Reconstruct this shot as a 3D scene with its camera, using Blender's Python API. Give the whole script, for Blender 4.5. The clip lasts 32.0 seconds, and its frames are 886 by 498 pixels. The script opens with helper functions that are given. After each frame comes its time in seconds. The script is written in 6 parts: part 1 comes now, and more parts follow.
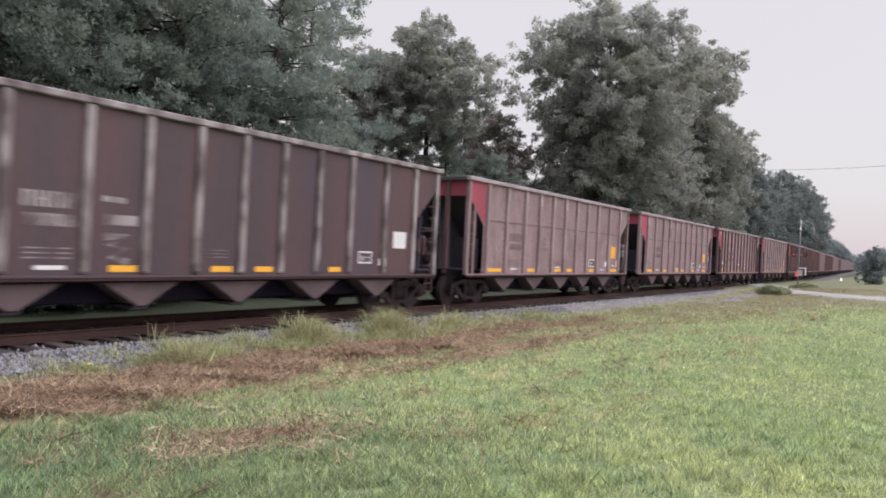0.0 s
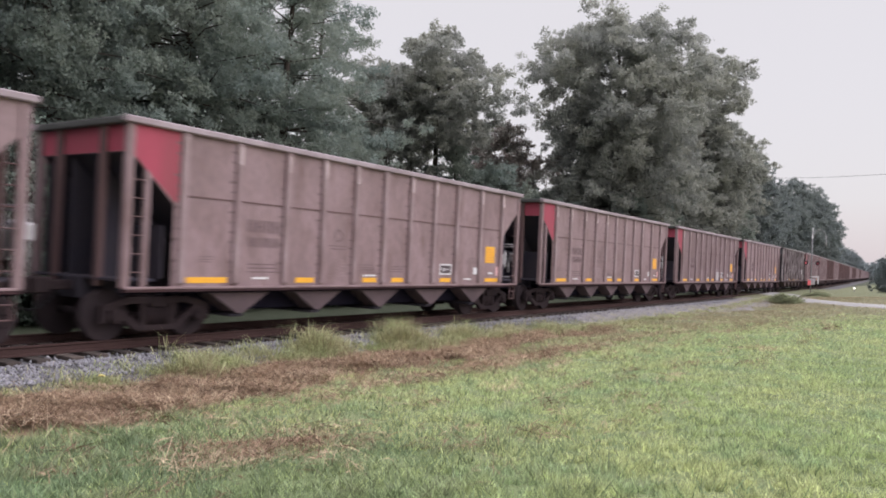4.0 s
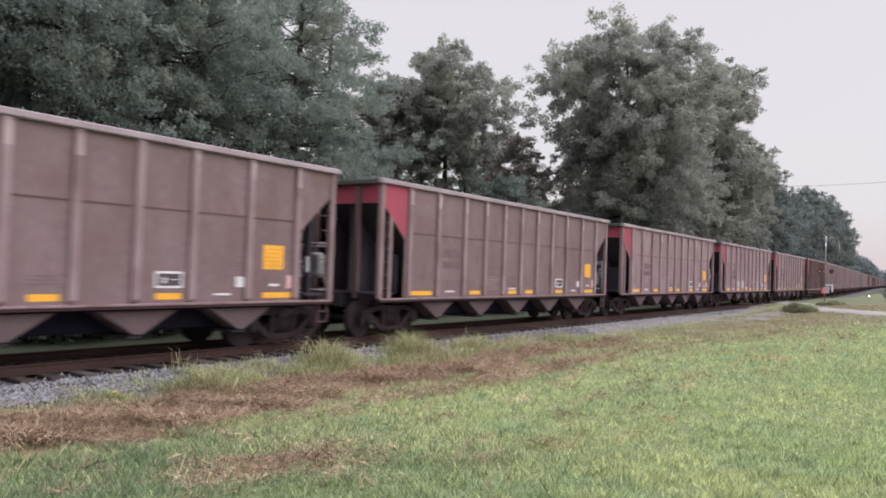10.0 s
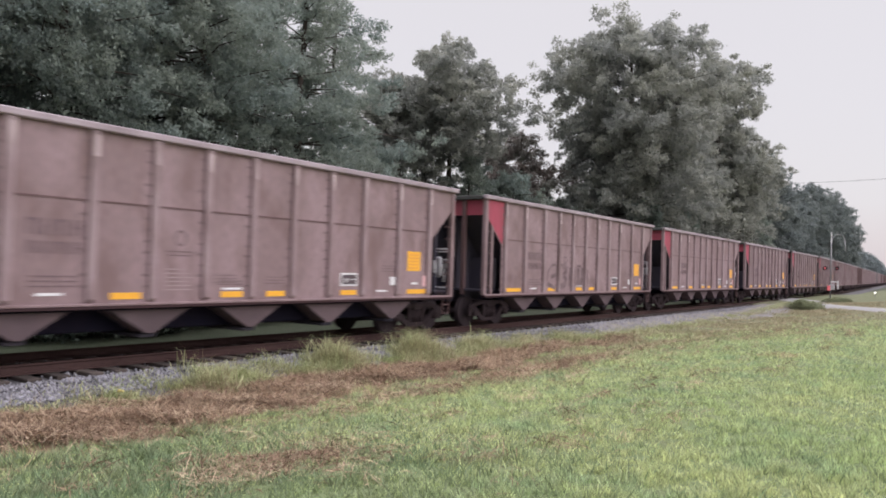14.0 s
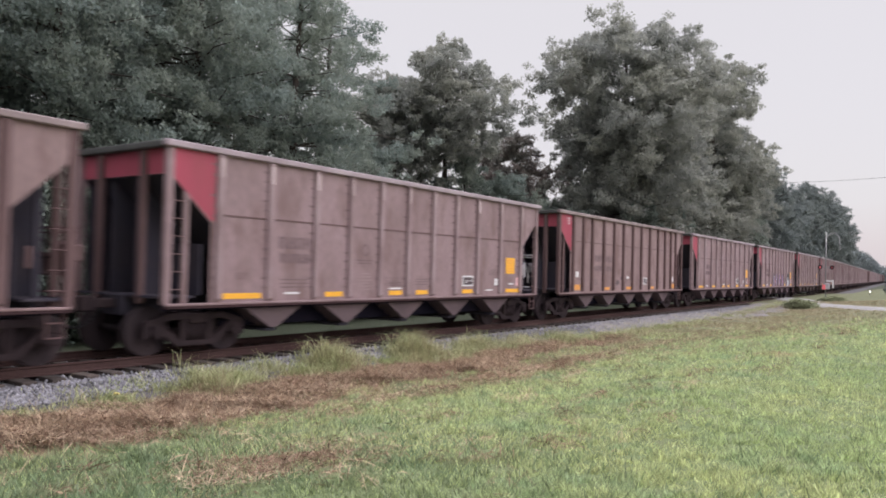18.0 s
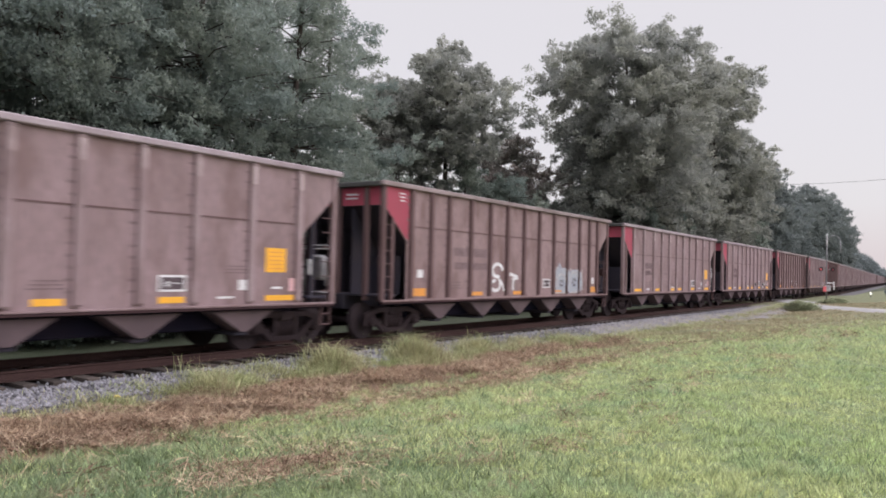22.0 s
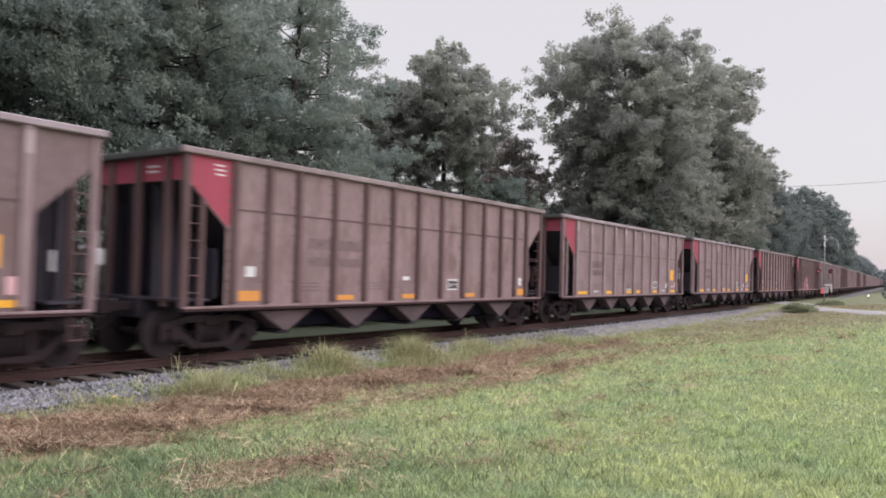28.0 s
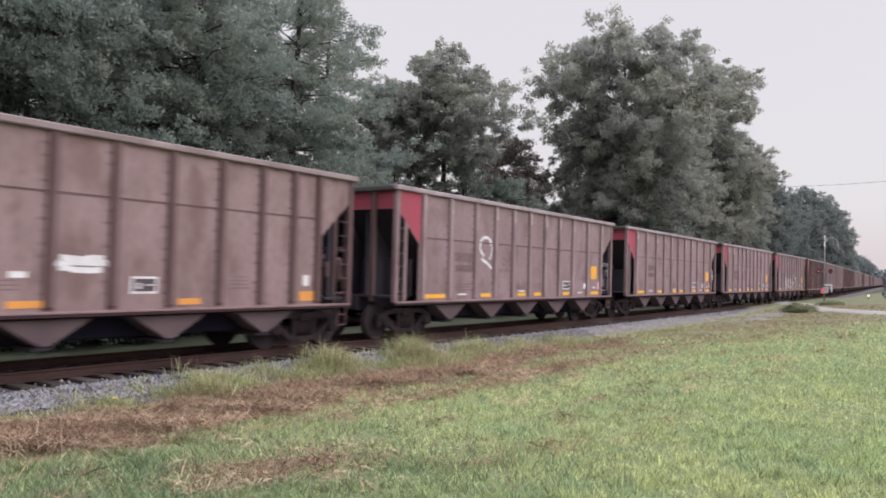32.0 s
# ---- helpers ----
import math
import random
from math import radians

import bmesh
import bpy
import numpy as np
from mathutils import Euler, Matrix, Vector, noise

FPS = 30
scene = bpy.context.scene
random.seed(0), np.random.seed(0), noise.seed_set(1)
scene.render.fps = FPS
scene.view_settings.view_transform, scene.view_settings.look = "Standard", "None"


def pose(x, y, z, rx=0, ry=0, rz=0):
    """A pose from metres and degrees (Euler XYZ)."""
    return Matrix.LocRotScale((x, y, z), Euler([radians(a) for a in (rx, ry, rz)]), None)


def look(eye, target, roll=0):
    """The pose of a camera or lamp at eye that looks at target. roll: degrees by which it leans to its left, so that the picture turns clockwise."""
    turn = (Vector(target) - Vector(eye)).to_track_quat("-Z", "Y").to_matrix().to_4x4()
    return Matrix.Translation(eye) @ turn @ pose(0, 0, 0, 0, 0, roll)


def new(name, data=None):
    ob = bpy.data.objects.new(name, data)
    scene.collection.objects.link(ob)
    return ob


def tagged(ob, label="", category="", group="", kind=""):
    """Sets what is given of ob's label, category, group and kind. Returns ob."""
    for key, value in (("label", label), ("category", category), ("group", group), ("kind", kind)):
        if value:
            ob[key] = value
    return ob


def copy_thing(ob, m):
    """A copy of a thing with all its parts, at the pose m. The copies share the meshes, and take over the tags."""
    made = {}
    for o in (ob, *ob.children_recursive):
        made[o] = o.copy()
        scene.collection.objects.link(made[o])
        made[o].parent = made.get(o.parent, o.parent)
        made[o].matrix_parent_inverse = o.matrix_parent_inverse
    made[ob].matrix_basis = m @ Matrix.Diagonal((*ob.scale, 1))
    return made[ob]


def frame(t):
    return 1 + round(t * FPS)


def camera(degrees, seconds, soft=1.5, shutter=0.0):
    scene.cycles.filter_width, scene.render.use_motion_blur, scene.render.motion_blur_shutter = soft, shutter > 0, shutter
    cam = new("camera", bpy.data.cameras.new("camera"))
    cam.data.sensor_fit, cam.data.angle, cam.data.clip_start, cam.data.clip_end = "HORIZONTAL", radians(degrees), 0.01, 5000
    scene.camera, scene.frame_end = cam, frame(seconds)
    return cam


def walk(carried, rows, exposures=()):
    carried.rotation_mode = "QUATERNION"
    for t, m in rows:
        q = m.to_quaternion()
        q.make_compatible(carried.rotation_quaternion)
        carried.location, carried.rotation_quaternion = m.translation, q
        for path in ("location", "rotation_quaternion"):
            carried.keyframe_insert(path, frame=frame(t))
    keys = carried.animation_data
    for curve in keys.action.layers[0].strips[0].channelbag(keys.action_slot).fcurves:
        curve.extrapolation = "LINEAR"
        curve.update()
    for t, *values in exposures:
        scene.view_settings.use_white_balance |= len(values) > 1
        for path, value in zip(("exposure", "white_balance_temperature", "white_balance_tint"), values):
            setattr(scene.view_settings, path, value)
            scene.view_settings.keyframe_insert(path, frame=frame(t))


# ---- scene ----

# World: x runs along the track away from the camera's side, z = 0 is the top of the rail.
# ---------------------------------------------------------------- camera
TRACK_Y, EYE_Z = 13.36, 1.80
VIEWS = [
    (0, 33.156, -0.156, 2.910), (0.5, 33.388, -0.069, 2.831), (1, 33.504, 0.011, 2.776), (1.5, 33.603, 0.102, 2.732),
    (2, 33.721, 0.224, 2.720), (2.5, 33.795, 0.325, 2.676), (3, 33.842, 0.433, 2.668), (3.5, 33.903, 0.514, 2.650),
    (5.5, 34.037, 0.797, 2.588), (6, 34.096, 0.840, 2.535), (6.5, 34.141, 0.901, 2.505), (7, 34.213, 0.972, 2.442),
    (7.5, 34.332, 1.059, 2.393), (8, 34.467, 1.155, 2.317), (8.5, 34.597, 1.267, 2.204), (9, 34.720, 1.376, 2.079),
    (9.5, 34.778, 1.481, 1.976), (10, 34.804, 1.548, 1.935), (10.5, 34.800, 1.575, 1.897), (11, 34.803, 1.570, 1.890),
    (11.5, 34.818, 1.524, 1.885), (12, 34.883, 1.472, 1.870), (12.5, 34.970, 1.426, 1.864), (13, 35.065, 1.403, 1.840),
    (13.5, 35.100, 1.386, 1.780), (14, 35.134, 1.385, 1.757), (14.5, 35.171, 1.396, 1.712), (16.5, 35.260, 1.600, 1.500),
    (17, 35.060, 1.554, 1.494), (17.5, 34.901, 1.487, 1.499), (18, 34.825, 1.462, 1.490), (18.5, 34.855, 1.480, 1.454),
    (19, 34.954, 1.541, 1.374), (19.5, 35.074, 1.634, 1.323), (20, 35.165, 1.707, 1.294), (20.5, 35.195, 1.738, 1.280),
    (21, 35.145, 1.742, 1.315), (21.5, 35.016, 1.705, 1.370), (22, 34.880, 1.645, 1.430), (22.5, 34.801, 1.620, 1.435),
    (23, 34.762, 1.600, 1.474), (23.5, 34.737, 1.602, 1.492), (24, 34.715, 1.604, 1.500), (24.5, 34.711, 1.612, 1.519),
    (25, 34.708, 1.621, 1.543), (25.5, 34.702, 1.628, 1.558), (27.5, 34.708, 1.706, 1.565), (28, 34.744, 1.746, 1.542),
    (28.5, 34.778, 1.767, 1.500), (29, 34.803, 1.786, 1.480), (29.5, 34.804, 1.793, 1.466), (30, 34.809, 1.797, 1.468),
    (30.5, 34.825, 1.807, 1.472), (31, 34.845, 1.829, 1.442), (31.5, 34.840, 1.842, 1.420), (32, 34.745, 1.790, 1.452),
]


def view_pose(yaw, pitch, roll):
    y, p = radians(yaw), radians(pitch)
    eye = Vector((0, 0, EYE_Z))
    return look(eye, eye + Vector((math.cos(y) * math.cos(p), math.sin(y) * math.cos(p), math.sin(p))), roll)


cam = camera(61.6, 32.0, soft=1.8, shutter=0.27)
walk(cam, [(t, view_pose(a, b, c)) for t, a, b, c in VIEWS])

# ---------------------------------------------------------------- world and sun
scene.view_settings.exposure = 0.0
SUN_EL, SUN_AZ = 33.0, -75.0
world = bpy.data.worlds.new("overcast_dawn")
scene.world = world
world.use_nodes = True
wt = world.node_tree
wt.nodes.clear()
w_out = wt.nodes.new("ShaderNodeOutputWorld")
w_sky = wt.nodes.new("ShaderNodeTexSky")
w_sky.sky_type, w_sky.sun_disc = "NISHITA", False
w_sky.sun_elevation, w_sky.sun_rotation = radians(SUN_EL), radians(90 - SUN_AZ)
w_sky.dust_density, w_sky.air_density = 4.0, 1.0
w_b1 = wt.nodes.new("ShaderNodeBackground")
w_b1.inputs["Strength"].default_value = 0.025
wt.links.new(w_sky.outputs[0], w_b1.inputs["Color"])
w_tc = wt.nodes.new("ShaderNodeTexCoord")
w_sep = wt.nodes.new("ShaderNodeSeparateXYZ")
wt.links.new(w_tc.outputs["Generated"], w_sep.inputs[0])
w_ramp = wt.nodes.new("ShaderNodeValToRGB")
w_ramp.color_ramp.elements[0].position, w_ramp.color_ramp.elements[0].color = 0.0, (0.70, 0.61, 0.64, 1)
w_ramp.color_ramp.elements[1].position, w_ramp.color_ramp.elements[1].color = 0.09, (0.735, 0.70, 0.73, 1)
for z, c in ((0.40, (0.735, 0.70, 0.725, 1)), (1.0, (2.45, 2.36, 2.56, 1))):
    w_ramp.color_ramp.elements.new(z).color = c
wt.links.new(w_sep.outputs["Z"], w_ramp.inputs[0])
w_b2 = wt.nodes.new("ShaderNodeBackground")
w_b2.inputs["Strength"].default_value = 1.0
wt.links.new(w_ramp.outputs[0], w_b2.inputs["Color"])
w_add = wt.nodes.new("ShaderNodeAddShader")
wt.links.new(w_b1.outputs[0], w_add.inputs[0])
wt.links.new(w_b2.outputs[0], w_add.inputs[1])
wt.links.new(w_add.outputs[0], w_out.inputs["Surface"])

sun = new("sun", bpy.data.lights.new("sun", "SUN"))
sun.data.energy, sun.data.angle, sun.data.color = 1.5, radians(50), (0.98, 0.94, 1.03)
_e, _a = radians(SUN_EL), radians(SUN_AZ)
sun.matrix_world = look((0, 0, 60), Vector((0, 0, 60)) - Vector((math.cos(_e) * math.cos(_a), math.cos(_e) * math.sin(_a), math.sin(_e))))


# ---------------------------------------------------------------- materials
def material(name, base, rough=0.8, metal=0.0, second=None, scale=3.0, amount=0.5, stretch=(1, 1, 1), fine=40.0, fine_amount=0.25,
             bump=0.15, stain=None, stain_scale=0.8, stain_amount=0.5, random_object=0.0, random_island=0.0, through_light=0.0, haze_sheen=0.0, spec=0.5):
    """A worn surface: two colours in large patches, fine grain, a stain colour, and relief."""
    m = bpy.data.materials.new(name)
    m.use_nodes = True
    nt = m.node_tree
    bsdf = nt.nodes["Principled BSDF"]
    bsdf.inputs["Roughness"].default_value, bsdf.inputs["Metallic"].default_value = rough, metal
    bsdf.inputs["Specular IOR Level"].default_value = spec
    # sheen that stands in for haze over the foliage
    if haze_sheen:
        bsdf.inputs["Sheen Weight"].default_value, bsdf.inputs["Sheen Roughness"].default_value = haze_sheen, 0.6
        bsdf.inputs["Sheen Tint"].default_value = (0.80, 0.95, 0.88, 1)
    tc, info = nt.nodes.new("ShaderNodeTexCoord"), nt.nodes.new("ShaderNodeObjectInfo")
    shift = nt.nodes.new("ShaderNodeVectorMath")
    shift.operation = "MULTIPLY_ADD"
    shift.inputs[1].default_value = stretch
    off = nt.nodes.new("ShaderNodeMath")
    off.operation = "MULTIPLY"
    off.inputs[1].default_value = 57.0
    nt.links.new(info.outputs["Random"], off.inputs[0])
    nt.links.new(tc.outputs["Object"], shift.inputs[0])
    nt.links.new(off.outputs[0], shift.inputs[2])

    def cloud(s, detail):
        n = nt.nodes.new("ShaderNodeTexNoise")
        n.inputs["Scale"].default_value, n.inputs["Detail"].default_value = s, detail
        nt.links.new(shift.outputs[0], n.inputs["Vector"])
        return n

    def mix(fac, a, b, kind="MIX"):
        x = nt.nodes.new("ShaderNodeMix")
        x.data_type, x.blend_type = "RGBA", kind
        nt.links.new(fac, x.inputs[0])
        for slot, v in ((6, a), (7, b)):
            if isinstance(v, tuple):
                x.inputs[slot].default_value = (*v, 1)
            else:
                nt.links.new(v, x.inputs[slot])
        return x.outputs[2]

    def ranged(out, lo, hi, top):
        r = nt.nodes.new("ShaderNodeMapRange")
        r.inputs[1].default_value, r.inputs[2].default_value, r.inputs[4].default_value = lo, hi, top
        nt.links.new(out, r.inputs[0])
        return r.outputs[0]

    big = cloud(scale, 4)
    colour = mix(ranged(big.outputs[0], 0.38, 0.62, amount), base, second or tuple(c * 0.7 for c in base))
    grain = cloud(fine, 3)
    colour = mix(ranged(grain.outputs[0], 0.35, 0.7, fine_amount), colour, tuple(c * 0.45 for c in base))
    if stain:
        patch = cloud(stain_scale, 5)
        colour = mix(ranged(patch.outputs[0], 0.5, 0.68, stain_amount), colour, stain)
    if random_object or random_island:
        src = info.outputs["Random"]
        if random_island:
            geo = nt.nodes.new("ShaderNodeNewGeometry")
            src = geo.outputs["Random Per Island"]
        hsv = nt.nodes.new("ShaderNodeHueSaturation")
        span = random_object or random_island
        r = nt.nodes.new("ShaderNodeMapRange")
        r.inputs[3].default_value, r.inputs[4].default_value = 1 - span, 1 + span
        nt.links.new(src, r.inputs[0])
        nt.links.new(r.outputs[0], hsv.inputs["Value"])
        nt.links.new(colour, hsv.inputs["Color"])
        colour = hsv.outputs[0]
    nt.links.new(colour, bsdf.inputs["Base Color"])
    if bump:
        b = nt.nodes.new("ShaderNodeBump")
        b.inputs["Strength"].default_value, b.inputs["Distance"].default_value = bump, 0.02
        nt.links.new(grain.outputs[0], b.inputs["Height"])
        nt.links.new(b.outputs[0], bsdf.inputs["Normal"])
    if through_light:
        out = [n for n in nt.nodes if n.type == "OUTPUT_MATERIAL"][0]
        tl, ms = nt.nodes.new("ShaderNodeBsdfTranslucent"), nt.nodes.new("ShaderNodeMixShader")
        ms.inputs[0].default_value = through_light
        nt.links.new(colour, tl.inputs["Color"])
        nt.links.new(bsdf.outputs[0], ms.inputs[1])
        nt.links.new(tl.outputs[0], ms.inputs[2])
        nt.links.new(ms.outputs[0], out.inputs["Surface"])
    return m


def glowing(name, colour, strength):
    m = bpy.data.materials.new(name)
    m.use_nodes = True
    b = m.node_tree.nodes["Principled BSDF"]
    b.inputs["Base Color"].default_value = (*colour, 1)
    b.inputs["Emission Color"].default_value, b.inputs["Emission Strength"].default_value = (*colour, 1), strength
    return m


STREAK = (1.0, 1.0, 0.18)
PAINT_A = material("weathered_taupe_paint", (0.296, 0.212, 0.228), 0.62, 0.0, (0.236, 0.166, 0.174), 1.1, 1.0, (1, 1, 0.4), 15, 0.42, 0.14, (0.149, 0.094, 0.091), 2.4, 0.6, spec=0.25)
PAINT_C = material("dull_taupe_paint", (0.222, 0.158, 0.170), 0.62, 0.0, (0.182, 0.127, 0.133), 1.1, 1.0, (1, 1, 0.4), 15, 0.42, 0.14, (0.149, 0.094, 0.091), 2.4, 0.6, spec=0.25)
PAINT_B = material("weathered_red_brown_paint", (0.298, 0.21, 0.218), 0.66, 0.0, (0.238, 0.165, 0.168), 1.1, 1.0, (1, 1, 0.4), 15, 0.42, 0.14, (0.130, 0.075, 0.072), 2.4, 0.6, spec=0.25)
PAINT_DARK = material("faded_black_brown_paint", (0.077, 0.055, 0.065), 0.6, 0.0, (0.108, 0.063, 0.069), 0.6, 0.9, STREAK, 26, 0.25, 0.10, (0.063, 0.055, 0.072), 0.8, 0.7, spec=0.25)
CHORD_A = material("worn_top_chord_paint", (0.35, 0.288, 0.322), 0.6, 0.0, (0.215, 0.165, 0.185), 1.2, 0.7, (1, 1, 1), 30, 0.25, 0.1)
CHORD_B = material("worn_brown_top_chord", (0.285, 0.223, 0.233), 0.6, 0.0, (0.147, 0.106, 0.106), 1.2, 0.7, (1, 1, 1), 30, 0.25, 0.1)
CHORD_END = material("dark_weathered_end_chord", (0.06, 0.06, 0.058), 0.7, 0.0, (0.04, 0.039, 0.038), 1.5, 0.6)
STAKE_A = material("worn_stake_paint", (0.265, 0.192, 0.205), 0.6, 0.0, (0.385, 0.305, 0.325), 2.2, 0.55, (1, 1, 0.5), 30, 0.2, 0.1, (0.138, 0.091, 0.091), 1.4, 0.6, spec=0.25)
STAKE_B = material("rusty_stake_paint", (0.138, 0.087, 0.091), 0.66, 0.0, (0.105, 0.063, 0.065), 1.5, 0.7, (1, 1, 0.4), 30, 0.2, 0.1, spec=0.2)
STAKE_DARK = material("chipped_grey_stake_paint", (0.103, 0.076, 0.083), 0.6, 0.0, (0.497, 0.455, 0.469), 2.6, 0.6, (1, 1, 0.5), 30, 0.2, 0.1, spec=0.25)
RED_END = material("faded_red_paint", (0.375, 0.068, 0.108), 0.6, 0.0, (0.29, 0.06, 0.088), 1.4, 0.7, STREAK, 30, 0.2, 0.1, (0.195, 0.068, 0.075), 1.2, 0.45, spec=0.25)
BLUE_END = material("faded_blue_paint", (0.063, 0.084, 0.140), 0.6, 0.0, (0.084, 0.084, 0.105), 1.4, 0.7, STREAK, 30, 0.2, 0.1)
# Steel of recesses and underside: sooty, and darkened for the shade there.
DARK_STEEL = material("sooty_shaded_steel", (0.05, 0.047, 0.064), 0.9, 0.0, (0.066, 0.056, 0.066), 1.3, 0.7, spec=0.06)
TRUCK_STEEL = material("dusty_cast_steel", (0.03, 0.022, 0.025), 0.92, 0.0, (0.044, 0.032, 0.034), 2.2, 0.7, (1, 1, 1), 35, 0.3, 0.2, spec=0.08)
WHEEL_STEEL = material("dull_wheel_steel", (0.036, 0.028, 0.032), 0.85, 0.0, (0.054, 0.04, 0.044), 2.5, 0.6, spec=0.1)
CHUTE = material("dusty_chute_paint", (0.135, 0.1, 0.11), 0.9, 0.0, (0.09, 0.068, 0.076), 1.2, 0.7, spec=0.08)
SILL_LIP = material("rusty_sill_lip", (0.060, 0.034, 0.038), 0.85, 0.0, (0.045, 0.028, 0.032), 1.5, 0.7, spec=0.1)
# Dark colour for the welds and the shadows beside them.
WELD = material("dark_weld_dash", (0.190, 0.134, 0.142), 0.7, 0.0, (0.150, 0.104, 0.110), 3.0, 0.7, spec=0.2)
FADED_TAG = material("faded_brown_tag", (0.14, 0.098, 0.108), 0.7, 0.0, (0.215, 0.155, 0.165), 3.0, 0.9, spec=0.2)
# Near-black that paints the shade under the sill and between the chutes.
SHADE_BLACK = material("shade_black", (0.01, 0.0095, 0.018), 0.95, 0.0, (0.016, 0.013, 0.021), 1.5, 0.7, spec=0.05)
WORN_PALE = material("pale_worn_primer", (0.497, 0.400, 0.414), 0.7, 0.0, (0.248, 0.179, 0.186), 3.0, 0.9, (1, 1, 0.5), 30, 0.25, 0.1)
SPRAY_DARK = material("dark_grey_spray_paint", (0.080, 0.065, 0.077), 0.7, 0.0, (0.117, 0.086, 0.094), 3, 0.6, spec=0.2)
YELLOW_PETAL = material("yellow_petal", (0.70, 0.60, 0.22), 0.7)
GOLD = material("yellow_reflective_sheet", (0.845, 0.422, 0.032), 0.5, 0.0, (0.691, 0.346, 0.038), 4, 0.5, (1, 1, 1), 40, 0.15, 0.02)
ORANGE = material("faded_orange_sheet", (0.704, 0.301, 0.058), 0.5, 0.0, (0.538, 0.230, 0.077), 4, 0.5, (1, 1, 1), 40, 0.15, 0.02)
WHITE = material("scuffed_white_paint", (0.717, 0.717, 0.749), 0.6, 0.0, (0.538, 0.512, 0.525), 5, 0.5, (1, 1, 1), 40, 0.2, 0.02)
PINK = material("pink_placard_paint", (0.794, 0.486, 0.512), 0.6)
BLACK = material("black_marking_paint", (0.025, 0.024, 0.028), 0.6, spec=0.2)
GREY_LETTER = material("faded_dark_lettering", (0.15, 0.106, 0.118), 0.7, 0.0, (0.2, 0.142, 0.152), 6, 0.8, spec=0.2)
PALE_TANK = material("pale_grey_brake_paint", (0.46, 0.45, 0.48), 0.6, 0.0, (0.28, 0.265, 0.28), 5, 0.7)
SPRAY_PINK = material("pink_spray_paint", (0.800, 0.345, 0.400), 0.6, 0.0, (0.662, 0.290, 0.338), 3, 0.6)
SPRAY_BLUE = material("pale_blue_spray_paint", (0.33, 0.355, 0.42), 0.6, 0.0, (0.4, 0.405, 0.45), 3, 0.6)
SPRAY_FADED = material("faded_white_spray_paint", (0.5, 0.475, 0.49), 0.7, 0.0, (0.36, 0.315, 0.325), 4, 0.9)
SPRAY_PURPLE = material("dark_purple_spray_paint", (0.138, 0.090, 0.179), 0.6, 0.0, (0.221, 0.152, 0.248), 3, 0.7)
SPRAY_BROWN = material("brown_spray_paint", (0.138, 0.090, 0.083), 0.7, 0.0, (0.235, 0.166, 0.152), 3, 0.8)
RAIL_RUST = material("rusty_rail_steel", (0.052, 0.029, 0.028), 0.8, 0.0, (0.075, 0.045, 0.042), 2, 0.7, (0.4, 1, 1), 30, 0.3, 0.15, spec=0.15)
RAIL_TOP = material("worn_rail_head", (0.35, 0.33, 0.33), 0.35, 0.8)
TIE_WOOD = material("creosoted_tie_wood", (0.055, 0.042, 0.038), 0.9, 0.0, (0.10, 0.08, 0.07), 3, 0.7, (1, 0.2, 1), 40, 0.3, 0.3, random_object=0.25)
BALLAST = material("grey_ballast_bed", (0.13, 0.125, 0.135), 0.9, 0.0, (0.08, 0.075, 0.08), 1.0, 0.6, (1, 1, 1), 22, 0.6, 0.8)
GRAVEL = material("pale_gravel", (0.27, 0.25, 0.255), 0.9, 0.0, (0.19, 0.175, 0.175), 1.2, 0.7, (1, 1, 1), 14, 0.6, 0.8, (0.27, 0.25, 0.16), 0.9, 0.6)
STONE = material("granite_ballast_stone", (0.25, 0.245, 0.27), 0.85, 0.0, (0.15, 0.145, 0.16), 9, 0.6, (1, 1, 1), 60, 0.3, 0.3, random_island=0.45)
ROAD_MAT = material("worn_asphalt", (0.36, 0.35, 0.35), 0.85, 0.0, (0.42, 0.405, 0.4), 0.5, 0.6, (1, 1, 1), 30, 0.4, 0.3)
BARK = material("grey_brown_bark", (0.075, 0.058, 0.048), 0.9, 0.0, (0.045, 0.036, 0.032), 2, 0.7, (3, 3, 0.6), 20, 0.4, 0.6)
# Tree foliage: lifted colours and a faint sheen paint in the morning haze.
LEAF_OAK = material("oak_foliage", (0.28, 0.335, 0.31), 0.9, 0.0, (0.335, 0.37, 0.305), 0.35, 0.8, (1, 1, 1), 1.2, 0.1, 0.0, random_island=0.07, through_light=0.6, haze_sheen=0.15, spec=0.2)
LEAF_PINE = material("pine_foliage", (0.375, 0.388, 0.362), 0.9, 0.0, (0.415, 0.42, 0.355), 0.3, 0.8, (1, 1, 1), 1.2, 0.1, 0.0, random_island=0.07, through_light=0.6, haze_sheen=0.15, spec=0.2)
# Bluish tint: haze over the receding pines, painted into their colour.
LEAF_BACK = material("mist_tinted_pine_foliage", (0.23, 0.262, 0.262), 0.9, 0.0, (0.262, 0.29, 0.272), 0.3, 0.8, (1, 1, 1), 1.2, 0.1, 0.0, random_island=0.07, through_light=0.6, haze_sheen=0.15, spec=0.2)
LEAF_DRY = material("reddening_foliage", (0.29, 0.235, 0.215), 0.8, 0.0, (0.235, 0.255, 0.22), 0.4, 0.8, (1, 1, 1), 1.2, 0.3, 0.0, random_island=0.25, through_light=0.35)
LEAF_SHRUB = material("shrub_foliage", (0.15, 0.19, 0.16), 0.75, 0.0, (0.18, 0.21, 0.165), 0.4, 0.8, (1, 1, 1), 1.2, 0.3, 0.0, random_island=0.25, through_light=0.25, spec=0.2)
